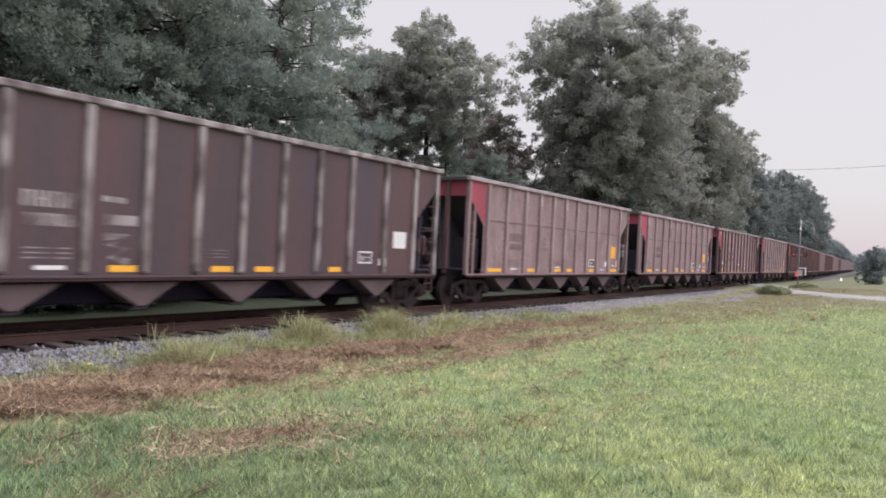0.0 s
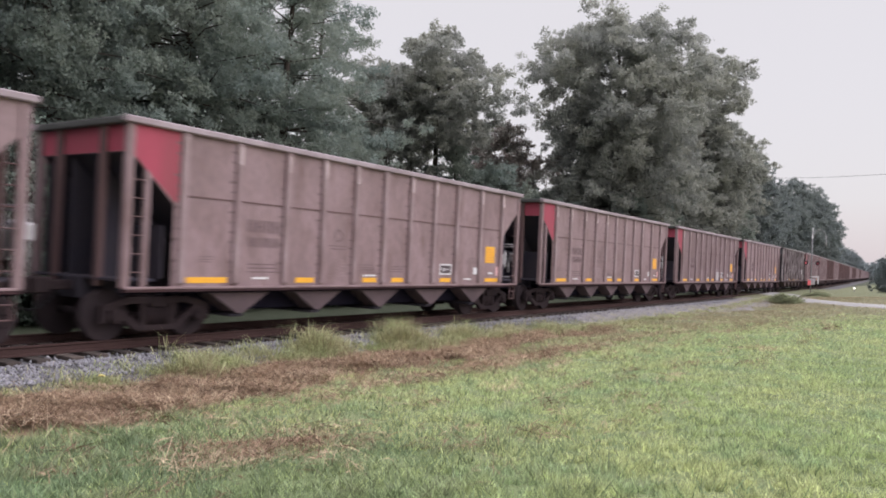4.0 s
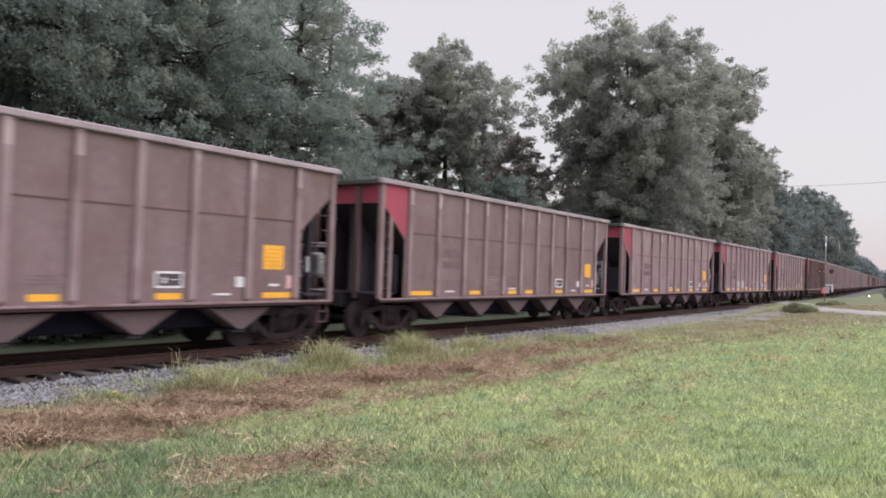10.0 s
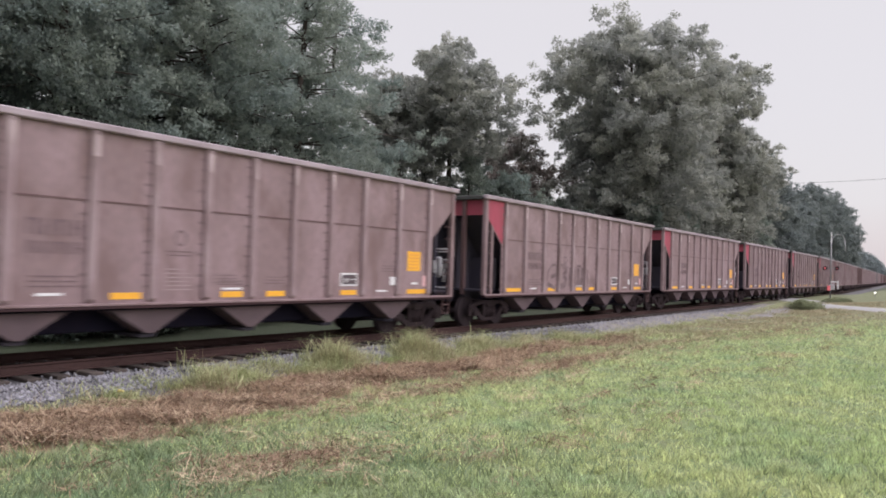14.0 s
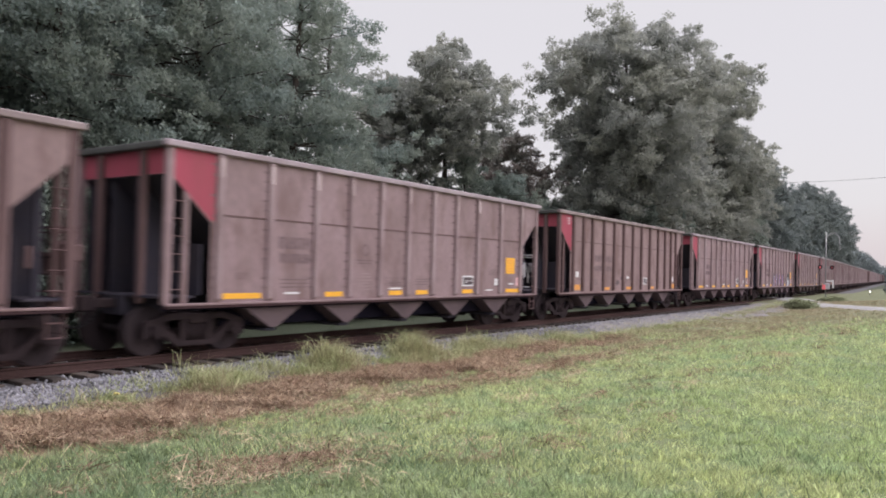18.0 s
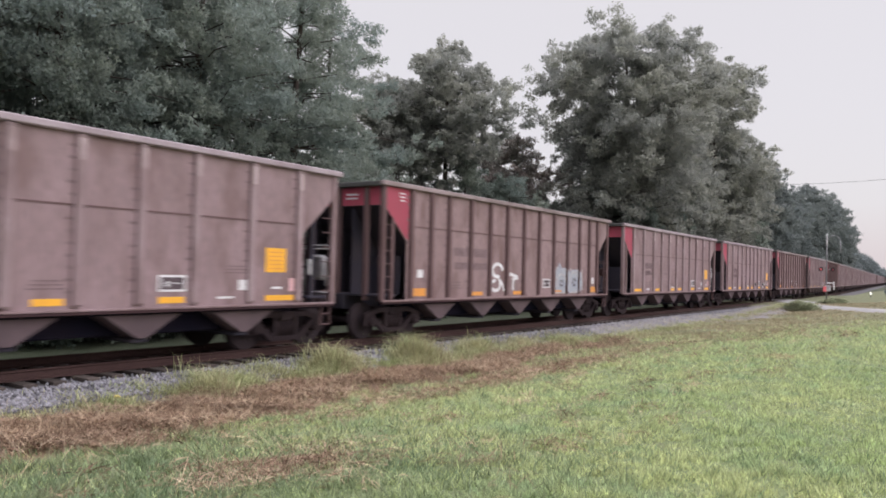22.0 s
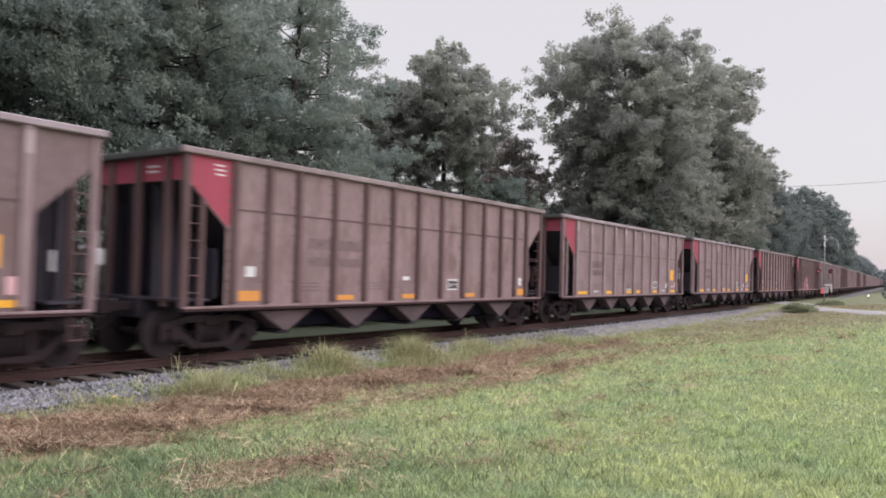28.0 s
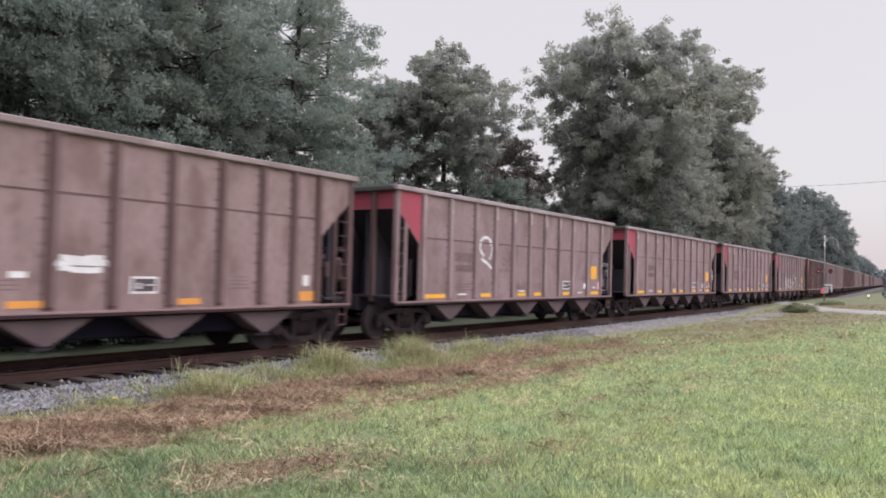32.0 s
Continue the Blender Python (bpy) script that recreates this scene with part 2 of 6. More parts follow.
LEAF_BUSH = material("bush_foliage", (0.42, 0.46, 0.29), 0.75, 0.0, (0.34, 0.36, 0.22), 1.5, 0.8, (1, 1, 1), 3.0, 0.3, 0.0, random_island=0.25, through_light=0.35, spec=0.2)
# Haze of the distance is mixed into this foliage colour.
LEAF_FAR = material("haze_tinted_foliage", (0.22, 0.255, 0.265), 0.8, 0.0, (0.25, 0.275, 0.28), 0.1, 0.8, (1, 1, 1), 2, 0.1, 0.0, random_island=0.15, through_light=0.3, haze_sheen=0.15, spec=0.2)
BLADE = material("lawn_blade", (0.53, 0.635, 0.31), 0.5, 0.0, (0.71, 0.755, 0.39), 0.32, 1.0, (1, 1, 1), 6.5, 0.85, 0.0, (0.30, 0.43, 0.26), 1.3, 0.7, random_island=0.5, through_light=0.4)
BLADE_DULL = material("dull_lawn_blade", (0.22, 0.32, 0.18), 0.6, 0.0, (0.30, 0.365, 0.195), 0.5, 1.0, (1, 1, 1), 6.5, 0.7, 0.0, (0.29, 0.25, 0.15), 1.2, 0.35, random_island=0.5, through_light=0.3)
WEED = material("tall_weed_blade", (0.4, 0.45, 0.22), 0.6, 0.0, (0.52, 0.5, 0.3), 0.9, 0.9, (1, 1, 1), 5, 0.2, 0.0, random_island=0.35, through_light=0.3)
SEED = material("dry_seed_stalk", (0.44, 0.37, 0.25), 0.8, 0.0, (0.36, 0.30, 0.18), 1, 0.8, (1, 1, 1), 5, 0.2, 0.0, random_island=0.3, through_light=0.2)
STRAW = material("cut_dry_straw", (0.33, 0.225, 0.16), 0.85, 0.0, (0.17, 0.105, 0.075), 0.9, 0.9, (1, 1, 1), 6, 0.35, 0.0, random_island=0.6, through_light=0.15, spec=0.2)
STRAW_PALE = material("pale_dry_straw", (0.6, 0.47, 0.33), 0.85, 0.0, (0.38, 0.27, 0.18), 0.8, 0.9, (1, 1, 1), 6, 0.25, 0.0, random_island=0.4, through_light=0.15)
MAST = material("galvanised_mast", (0.26, 0.255, 0.27), 0.5, 0.2, (0.2, 0.2, 0.21), 3, 0.5)
RED_LAMP = glowing("red_signal_lens", (0.62, 0.12, 0.14), 0.3)
VERGE = material("pale_verge_grass", (0.345, 0.325, 0.2), 0.7, 0.0, (0.41, 0.345, 0.225), 0.5, 0.9, (1, 1, 1), 5, 0.2, 0.0, random_island=0.3, through_light=0.3)
WHITE_LAMP = glowing("white_lamp_lens", (1.0, 0.97, 0.9), 3.0)
CABLE = material("black_cable", (0.05, 0.05, 0.055), 0.6)


def ground_material():
    """Lawn, a strip of cut straw along the track, and shade painted dark beyond the track."""
    m = bpy.data.materials.new("lawn_straw_and_shade")
    m.use_nodes = True
    nt = m.node_tree
    bsdf = nt.nodes["Principled BSDF"]
    bsdf.inputs["Roughness"].default_value = 0.9
    tc, sep = nt.nodes.new("ShaderNodeTexCoord"), nt.nodes.new("ShaderNodeSeparateXYZ")
    nt.links.new(tc.outputs["Object"], sep.inputs[0])

    def cloud(s, d=4):
        n = nt.nodes.new("ShaderNodeTexNoise")
        n.inputs["Scale"].default_value, n.inputs["Detail"].default_value = s, d
        nt.links.new(tc.outputs["Object"], n.inputs["Vector"])
        return n.outputs[0]

    def mix(fac, a, b):
        x = nt.nodes.new("ShaderNodeMix")
        x.data_type = "RGBA"
        nt.links.new(fac, x.inputs[0])
        for slot, v in ((6, a), (7, b)):
            if isinstance(v, tuple):
                x.inputs[slot].default_value = (*v, 1)
            else:
                nt.links.new(v, x.inputs[slot])
        return x.outputs[2]

    def ranged(out, lo, hi, a=0.0, b=1.0):
        r = nt.nodes.new("ShaderNodeMapRange")
        r.interpolation_type = "SMOOTHSTEP"
        for i, v in enumerate((lo, hi, a, b)):
            r.inputs[i + 1].default_value = v
        nt.links.new(out, r.inputs[0])
        return r.outputs[0]

    def calc(op, a, b):
        n = nt.nodes.new("ShaderNodeMath")
        n.operation = op
        for i, v in enumerate((a, b)):
            if isinstance(v, float):
                n.inputs[i].default_value = v
            else:
                nt.links.new(v, n.inputs[i])
        return n.outputs[0]

    grass = mix(ranged(cloud(0.25), 0.35, 0.65), (0.185, 0.24, 0.10), (0.25, 0.285, 0.135))
    grass = mix(ranged(cloud(1.7), 0.5, 0.75, 0.0, 0.5), grass, (0.21, 0.20, 0.12))
    grass = mix(ranged(calc("ADD", sep.outputs["X"], calc("MULTIPLY", sep.outputs["Y"], 1.6)), 38.0, 50.0, 0.0, 0.85), grass, (0.22, 0.195, 0.12))
    grass = mix(ranged(cloud(30.0), 0.4, 0.65, 0.0, 0.75), grass, (0.05, 0.07, 0.03))
    grass = mix(ranged(sep.outputs["X"], 62.0, 76.0, 0.0, 0.8), grass, (0.15, 0.165, 0.085))
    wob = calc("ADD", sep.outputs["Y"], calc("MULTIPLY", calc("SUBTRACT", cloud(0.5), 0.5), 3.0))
    band = calc("MULTIPLY", ranged(wob, 8.3, 9.1), ranged(wob, 11.2, 10.4))
    # shade of the wood and train beyond the track, put into the ground colour
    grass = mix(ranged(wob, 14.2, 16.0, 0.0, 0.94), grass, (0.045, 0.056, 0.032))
    near = ranged(sep.outputs["X"], 25.0, 13.0)
    straw = mix(ranged(cloud(3.0), 0.4, 0.65), (0.17, 0.105, 0.07), (0.25, 0.175, 0.105))
    col = mix(calc("MULTIPLY", calc("MULTIPLY", band, near), 0.9), grass, straw)
    nt.links.new(col, bsdf.inputs["Base Color"])
    b = nt.nodes.new("ShaderNodeBump")
    b.inputs["Strength"].default_value, b.inputs["Distance"].default_value = 0.6, 0.05
    nt.links.new(cloud(24.0), b.inputs["Height"])
    nt.links.new(b.outputs[0], bsdf.inputs["Normal"])
    return m


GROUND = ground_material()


# ---------------------------------------------------------------- mesh helpers
def mesh_object(name, bm, mat, parent=None, label=""):
    me = bpy.data.meshes.new(name)
    bm.to_mesh(me)
    bm.free()
    for mm in (mat if isinstance(mat, (list, tuple)) else [mat]):
        me.materials.append(mm)
    ob = new(name, me)
    if parent:
        ob.parent = parent
    if label:
        ob["label"] = label
    return ob


def part(name, bm, mat, parent, label=""):
    return mesh_object(name, bm, mat, parent, label)


def twin(name, source, parent, m):
    """The same mesh once more, as a part of its own."""
    ob = new(name, source.data)
    ob.parent = parent
    ob.matrix_basis = m
    return ob


def box(bm, lo, hi, bevel=0.0, mat=0):
    lo, hi = Vector(lo), Vector(hi)
    m = Matrix.LocRotScale((lo + hi) / 2, None, hi - lo)
    r = bmesh.ops.create_cube(bm, size=1.0, matrix=m)
    for f in {f for v in r["verts"] for f in v.link_faces}:
        f.material_index = mat
    if bevel:
        bmesh.ops.bevel(bm, geom=list({e for v in r["verts"] for e in v.link_edges}), offset=bevel, segments=1, affect="EDGES")
    return bm


def prism(bm, outline, y0, y1, mat=0):
    """An outline in x, z drawn out from y0 to y1."""
    a = [bm.verts.new((x, y0, z)) for x, z in outline]
    b = [bm.verts.new((x, y1, z)) for x, z in outline]
    fs = [bm.faces.new(a), bm.faces.new(b[::-1])]
    n = len(a)
    for i in range(n):
        fs.append(bm.faces.new((a[i], b[i], b[(i + 1) % n], a[(i + 1) % n])))
    for f in fs:
        f.material_index = mat
    bmesh.ops.recalc_face_normals(bm, faces=fs)
    return bm


def rod(bm, a, b, r, sides=8, r2=None, mat=0):
    a, b = Vector(a), Vector(b)
    d = b - a
    m = Matrix.Translation((a + b) / 2) @ d.to_track_quat("Z", "Y").to_matrix().to_4x4()
    res = bmesh.ops.create_cone(bm, cap_ends=True, segments=sides, radius1=r, radius2=r if r2 is None else r2, depth=d.length, matrix=m)
    for f in {f for v in res["verts"] for f in v.link_faces}:
        f.material_index = mat
        f.smooth = len(f.verts) == 4
    return bm


def fresh():
    return bmesh.new()


def soup(name, verts, faces, mat, smooth=False):
    """A mesh from numpy arrays: verts (n, 3), faces (m, 3)."""
    me = bpy.data.meshes.new(name)
    me.vertices.add(len(verts))
    me.vertices.foreach_set("co", np.ascontiguousarray(verts, dtype=np.float32).ravel())
    m, k = faces.shape
    me.loops.add(m * k)
    me.loops.foreach_set("vertex_index", np.ascontiguousarray(faces, dtype=np.int32).ravel())
    me.polygons.add(m)
    me.polygons.foreach_set("loop_start", np.arange(0, m * k, k, dtype=np.int32))
    if smooth:
        me.polygons.foreach_set("use_smooth", np.ones(m, dtype=bool))
    me.update(calc_edges=True)
    me.materials.append(mat)
    return me


# ---------------------------------------------------------------- the line of the track
BEND_X, BEND_R, BEND_A = 62.0, 800.0, 0.056


def track_at(s):
    """Place and heading on the centre line, s metres along it from abreast of the camera."""
    if s < BEND_X:
        return s, TRACK_Y, 0.0
    u = s - BEND_X
    if u < BEND_R * BEND_A:
        a = u / BEND_R
        return BEND_X + BEND_R * math.sin(a), TRACK_Y + BEND_R * (1 - math.cos(a)), a
    e = u - BEND_R * BEND_A
    return (BEND_X + BEND_R * math.sin(BEND_A) + e * math.cos(BEND_A),
            TRACK_Y + BEND_R * (1 - math.cos(BEND_A)) + e * math.sin(BEND_A), BEND_A)


def along(s, off, z):
    x, y, a = track_at(s)
    return (x - math.sin(a) * off, y + math.cos(a) * off, z)


def swept(name, outline, stations, mat, closed=True):
    """A profile in (offset from the centre line, height) swept along the track."""
    n = len(outline)
    v = [along(s, o, z) for s in stations for o, z in outline]
    f = []
    for i in range(len(stations) - 1):
        for j in range(n if closed else n - 1):
            k = (j + 1) % n
            f.append((i * n + j, i * n + k, (i + 1) * n + k, (i + 1) * n + j))
    me = bpy.data.meshes.new(name)
    me.from_pydata(v, [], f)
    me.update()
    me.materials.append(mat)
    return new(name, me)


# ---------------------------------------------------------------- ground
def smooth(a, b, x):
    u = np.clip((x - a) / (b - a), 0, 1)
    return u * u * (3 - 2 * u)


def bend_offset(x):
    u = np.clip(x - BEND_X, 0, None)
    lim = BEND_R * BEND_A
    return np.where(u < lim, u * u / (2 * BEND_R), lim * lim / (2 * BEND_R) + (u - lim) * BEND_A)


def ground_z(x, y):
    """Height of the ground: level with the rail at the level crossing, half a metre lower by the ballast here."""
    x, y = np.asarray(x, float), np.asarray(y, float)
    yy = y - bend_offset(x)
    z = -0.12 - 0.38 * smooth(2.5, 9.0, yy)
    z = z + 0.42 * smooth(38, 64, x) * smooth(140, 90, x) * smooth(-12, 6, yy) * smooth(40, 22, yy)
    z = z - 0.08 * smooth(14, 22, yy)
    z = z + 0.035 * np.sin(x * 0.9 + 1.3 * np.sin(y * 0.7)) * np.sin(y * 1.1 + 0.5) * smooth(11.0, 9.5, yy)
    return z


def build_ground():
    xs = np.unique(np.concatenate([[-3000, -1500, -700, -300, -150, -80, -50, -30, -20], np.arange(-14, 50, 0.5), np.arange(50, 120, 2), [130, 150, 180, 220, 300, 450, 700, 1200, 2200, 4000]]))
    ys = np.unique(np.concatenate([[-3000, -1200, -500, -200, -100, -60, -40, -25, -15, -10], np.arange(-8, 20, 0.5), np.arange(20, 50, 3), [55, 65, 80, 110, 160, 260, 450, 900, 1800, 3500]]))
    X, Y = np.meshgrid(xs, ys, indexing="ij")
    V = np.stack([X, Y, ground_z(X, Y)], -1).reshape(-1, 3)
    i, j = np.meshgrid(np.arange(len(xs) - 1), np.arange(len(ys) - 1), indexing="ij")
    a = (i * len(ys) + j).ravel()
    F = np.stack([a, a + len(ys), a + len(ys) + 1, a + 1], 1)
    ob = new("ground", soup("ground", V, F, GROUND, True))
    return tagged(ob, "mown green lawn with a strip of dry cut grass", "ground", kind="structure")


ground = build_ground()

STATIONS = [-700, -300, -100, -40] + list(range(-20, 130, 3)) + [140, 160, 200, 300, 500, 900, 1300]
ballast = swept("ballast_bed", [(-2.95, -0.62), (-1.75, -0.24), (1.75, -0.24), (2.95, -0.62)], STATIONS, BALLAST)
tagged(ballast, "bed of grey crushed stone under the railway track", "ballast", kind="structure")
RAIL = [(-0.07, -0.17), (-0.07, -0.155), (-0.012, -0.13), (-0.012, -0.045), (-0.037, -0.03), (-0.037, -0.004), (-0.03, 0.0), (0.03, 0.0),
        (0.037, -0.004), (0.037, -0.03), (0.012, -0.045), (0.012, -0.13), (0.07, -0.155), (0.07, -0.17)]
for side in (-0.755, 0.755):
    rail = swept("rail", [(o + side, z) for o, z in RAIL], STATIONS, RAIL_RUST)
    tagged(rail, "rusty brown steel rail on wooden ties", "rail", "rails of the track", "structure")


def gravel_shoulder():
    """Loose gravel that spreads from the ballast over the verge before the road."""
    xs = np.arange(26, 57.1, 0.5)
    us = np.linspace(0, 1, 7)
    lo = 10.5 - 1.9 * smooth(34, 47, xs) + 0.25 * np.sin(xs * 1.1) + 0.12 * np.sin(xs * 2.9)
    V = []
    for x, a in zip(xs, lo):
        for u in us:
            y = a + (TRACK_Y - 1.5 - a) * u
            off = TRACK_Y - y
            slope = -0.24 - max(0.0, off - 1.75) * 0.317 if off < 2.95 else -9.0
            V.append((x, y, max(float(ground_z(x, y)), slope) + (0.03 if u > 0 else -0.04)))
    F = [(i * 7 + j, i * 7 + 7 + j, i * 7 + 8 + j, i * 7 + 1 + j) for i in range(len(xs) - 1) for j in range(6)]
    ob = new("gravel_shoulder", soup("gravel_shoulder", np.array(V), np.array(F), GRAVEL, True))
    tagged(ob, "loose grey gravel beside the track near the road", "gravel", kind="structure")


gravel_shoulder()


# ---------------------------------------------------------------- hopper cars
PITCH, BODY, LIFT = 16.15, 14.67, 0.12
HALF, TOP, SILL = BODY / 2, 3.9, 0.87
STAKES = (-6.05, -4.75, -3.4, -2.25, -1.12, 0.0, 1.12, 2.25, 3.4, 4.75, 6.05)
STAKES_B = (-6.05, -5.15, -4.3, -3.15, -2.05, -1.0, 0.1, 1.18, 2.3, 3.42, 4.45, 5.35, 6.1)


def ribbon(bm, points, width, y=-1.492, mat=0, depth=0.004):
    """A painted stroke on the near side: a flat band through points (x, z)."""
    pts = [Vector((p[0], 0, p[1])) for p in points]
    lo, hi = [], []
    for i, p in enumerate(pts):
        d = (pts[min(i + 1, len(pts) - 1)] - pts[max(i - 1, 0)]).normalized()
        n = Vector((-d.z, 0, d.x)) * width / 2
        lo.append(bm.verts.new((p + n) + Vector((0, y, 0))))
        hi.append(bm.verts.new((p - n) + Vector((0, y, 0))))
    fs = [bm.faces.new((lo[i], lo[i + 1], hi[i + 1], hi[i])) for i in range(len(pts) - 1)]
    for f in fs:
        f.material_index = mat
    bmesh.ops.recalc_face_normals(bm, faces=fs)
    for f in fs:
        if f.normal.y > 0:
            f.normal_flip()


def arc(cx, cz, rx, rz, a0, a1, n=10):
    return [(cx + rx * math.cos(radians(a0 + (a1 - a0) * i / n)), cz + rz * math.sin(radians(a0 + (a1 - a0) * i / n))) for i in range(n + 1)]


def make_truck(car, x):
    truck = new("truck")
    truck.parent = car
    truck.location = (x, 0, -LIFT)
    # one wheelset, turning about its own axle
    bm = fresh()
    rod(bm, (0, -0.95, 0), (0, 0.95, 0), 0.08, 10)
    for s in (-1, 1):
        rod(bm, (0, s * 0.70, 0), (0, s * 0.80, 0), 0.457, 28)
        rod(bm, (0, s * 0.665, 0), (0, s * 0.70, 0), 0.485, 28)
        rod(bm, (0, s * 0.80, 0), (0, s * 0.815, 0), 0.36, 24)
        rod(bm, (0, s * 0.80, 0), (0, s * 0.88, 0), 0.13, 14)
        for k in range(6):
            a = k * math.tau / 6
            rod(bm, (0.25 * math.cos(a), s * 0.80, 0.25 * math.sin(a)), (0.25 * math.cos(a), s * 0.826, 0.25 * math.sin(a)), 0.05, 8)
    first = part("wheelset", bm, WHEEL_STEEL, truck, "dull brown steel wheels on an axle")
    first.location = (-0.89, 0, 0.457)
    twin("wheelset", first, truck, pose(0.89, 0, 0.457))
    # cast side frames: top member, sloping tension members, columns and a spring seat
    bm = fresh()
    prism(bm, [(-1.14, 0.53), (-1.14, 0.66), (-0.62, 0.80), (0.62, 0.80), (1.14, 0.66), (1.14, 0.53), (0.60, 0.68), (-0.60, 0.68)], -1.09, -0.98)
    for s in (-1, 1):
        prism(bm, [(s * 0.98, 0.60), (s * 0.80, 0.62), (s * 0.38, 0.30), (s * 0.38, 0.17), (s * 0.46, 0.17)], -1.087, -0.983)
        prism(bm, [(s * 0.36, 0.22), (s * 0.25, 0.22), (s * 0.25, 0.70), (s * 0.36, 0.70)], -1.084, -0.986)
        prism(bm, [(s * 1.16, 0.34), (s * 1.16, 0.63), (s * 1.03, 0.63), (s * 1.03, 0.34)], -1.081, -0.989)
    prism(bm, [(-0.42, 0.17), (0.42, 0.17), (0.42, 0.27), (-0.42, 0.27)], -1.093, -0.977)
    side = part("side_frame", bm, TRUCK_STEEL, truck)
    for x0 in (-0.89, 0.89):
        bmx = fresh()
        rod(bmx, (0, -1.16, 0), (0, -0.96, 0), 0.125, 14)
        rod(bmx, (0, -1.18, 0), (0, -1.155, 0), 0.085, 12)
        for k in range(3):
            a = k * math.tau / 3 + 0.5
            rod(bmx, (0.055 * math.cos(a), -1.195, 0.055 * math.sin(a)), (0.055 * math.cos(a), -1.17, 0.055 * math.sin(a)), 0.018, 6)
        cap = part("axle_box", bmx, TRUCK_STEEL, truck)
        cap.location = (x0, 0, 0.457)
        twin("axle_box", cap, truck, pose(x0, 0, 0.457, 0, 0, 180))
    bm = fresh()
    for x0 in (-0.15, 0.0, 0.15):
        rod(bm, (x0, -1.04, 0.27), (x0, -1.04, 0.60), 0.062, 12)
    springs = part("coil_spring", bm, TRUCK_STEEL, truck)
    springs["kind"] = "stuff"
    for ob, nm in ((side, "side_frame"), (springs, "coil_spring")):
        other = twin(nm, ob, truck, pose(0, 0, 0, 0, 0, 180))
        if nm == "coil_spring":
            other["kind"] = "stuff"
    bm = fresh()
    box(bm, (-0.19, -1.12, 0.60), (0.19, 1.12, 0.80), 0.02)
    box(bm, (-0.30, -0.3, 0.78), (0.30, 0.3, 0.90), 0.02)
    part("bolster", bm, TRUCK_STEEL, truck)
    bm = fresh()
    for s in (-1, 1):
        box(bm, (s * 0.36 - 0.05, -0.95, 0.40), (s * 0.36 + 0.05, 0.95, 0.50), 0.01)
    part("brake_beam", bm, TRUCK_STEEL, truck)
    return truck


def join_far(car):
    """For a car that stays far off: its stakes, posts and small marks become one part each."""
    for name in ("side_stake", "corner_post", "inner_post", "end_post", "ladder", "stencil_bar", "discharge_chute", "chute_gate", "small_plate", "plate_field", "plate_mark"):
        obs = [o for o in car.children_recursive if o.name.split(".")[0] == name]
        if len(obs) < 2:
            continue
        bm = bmesh.new()
        for o in obs:
            n0 = len(bm.verts)
            bm.from_mesh(o.data)
            bm.verts.ensure_lookup_table()
            bmesh.ops.transform(bm, matrix=o.matrix_basis, verts=bm.verts[n0:])
        mat = obs[0].data.materials[0]
        for o in obs:
            bpy.data.objects.remove(o)
        part(name, bm, mat, car)["kind"] = "stuff"


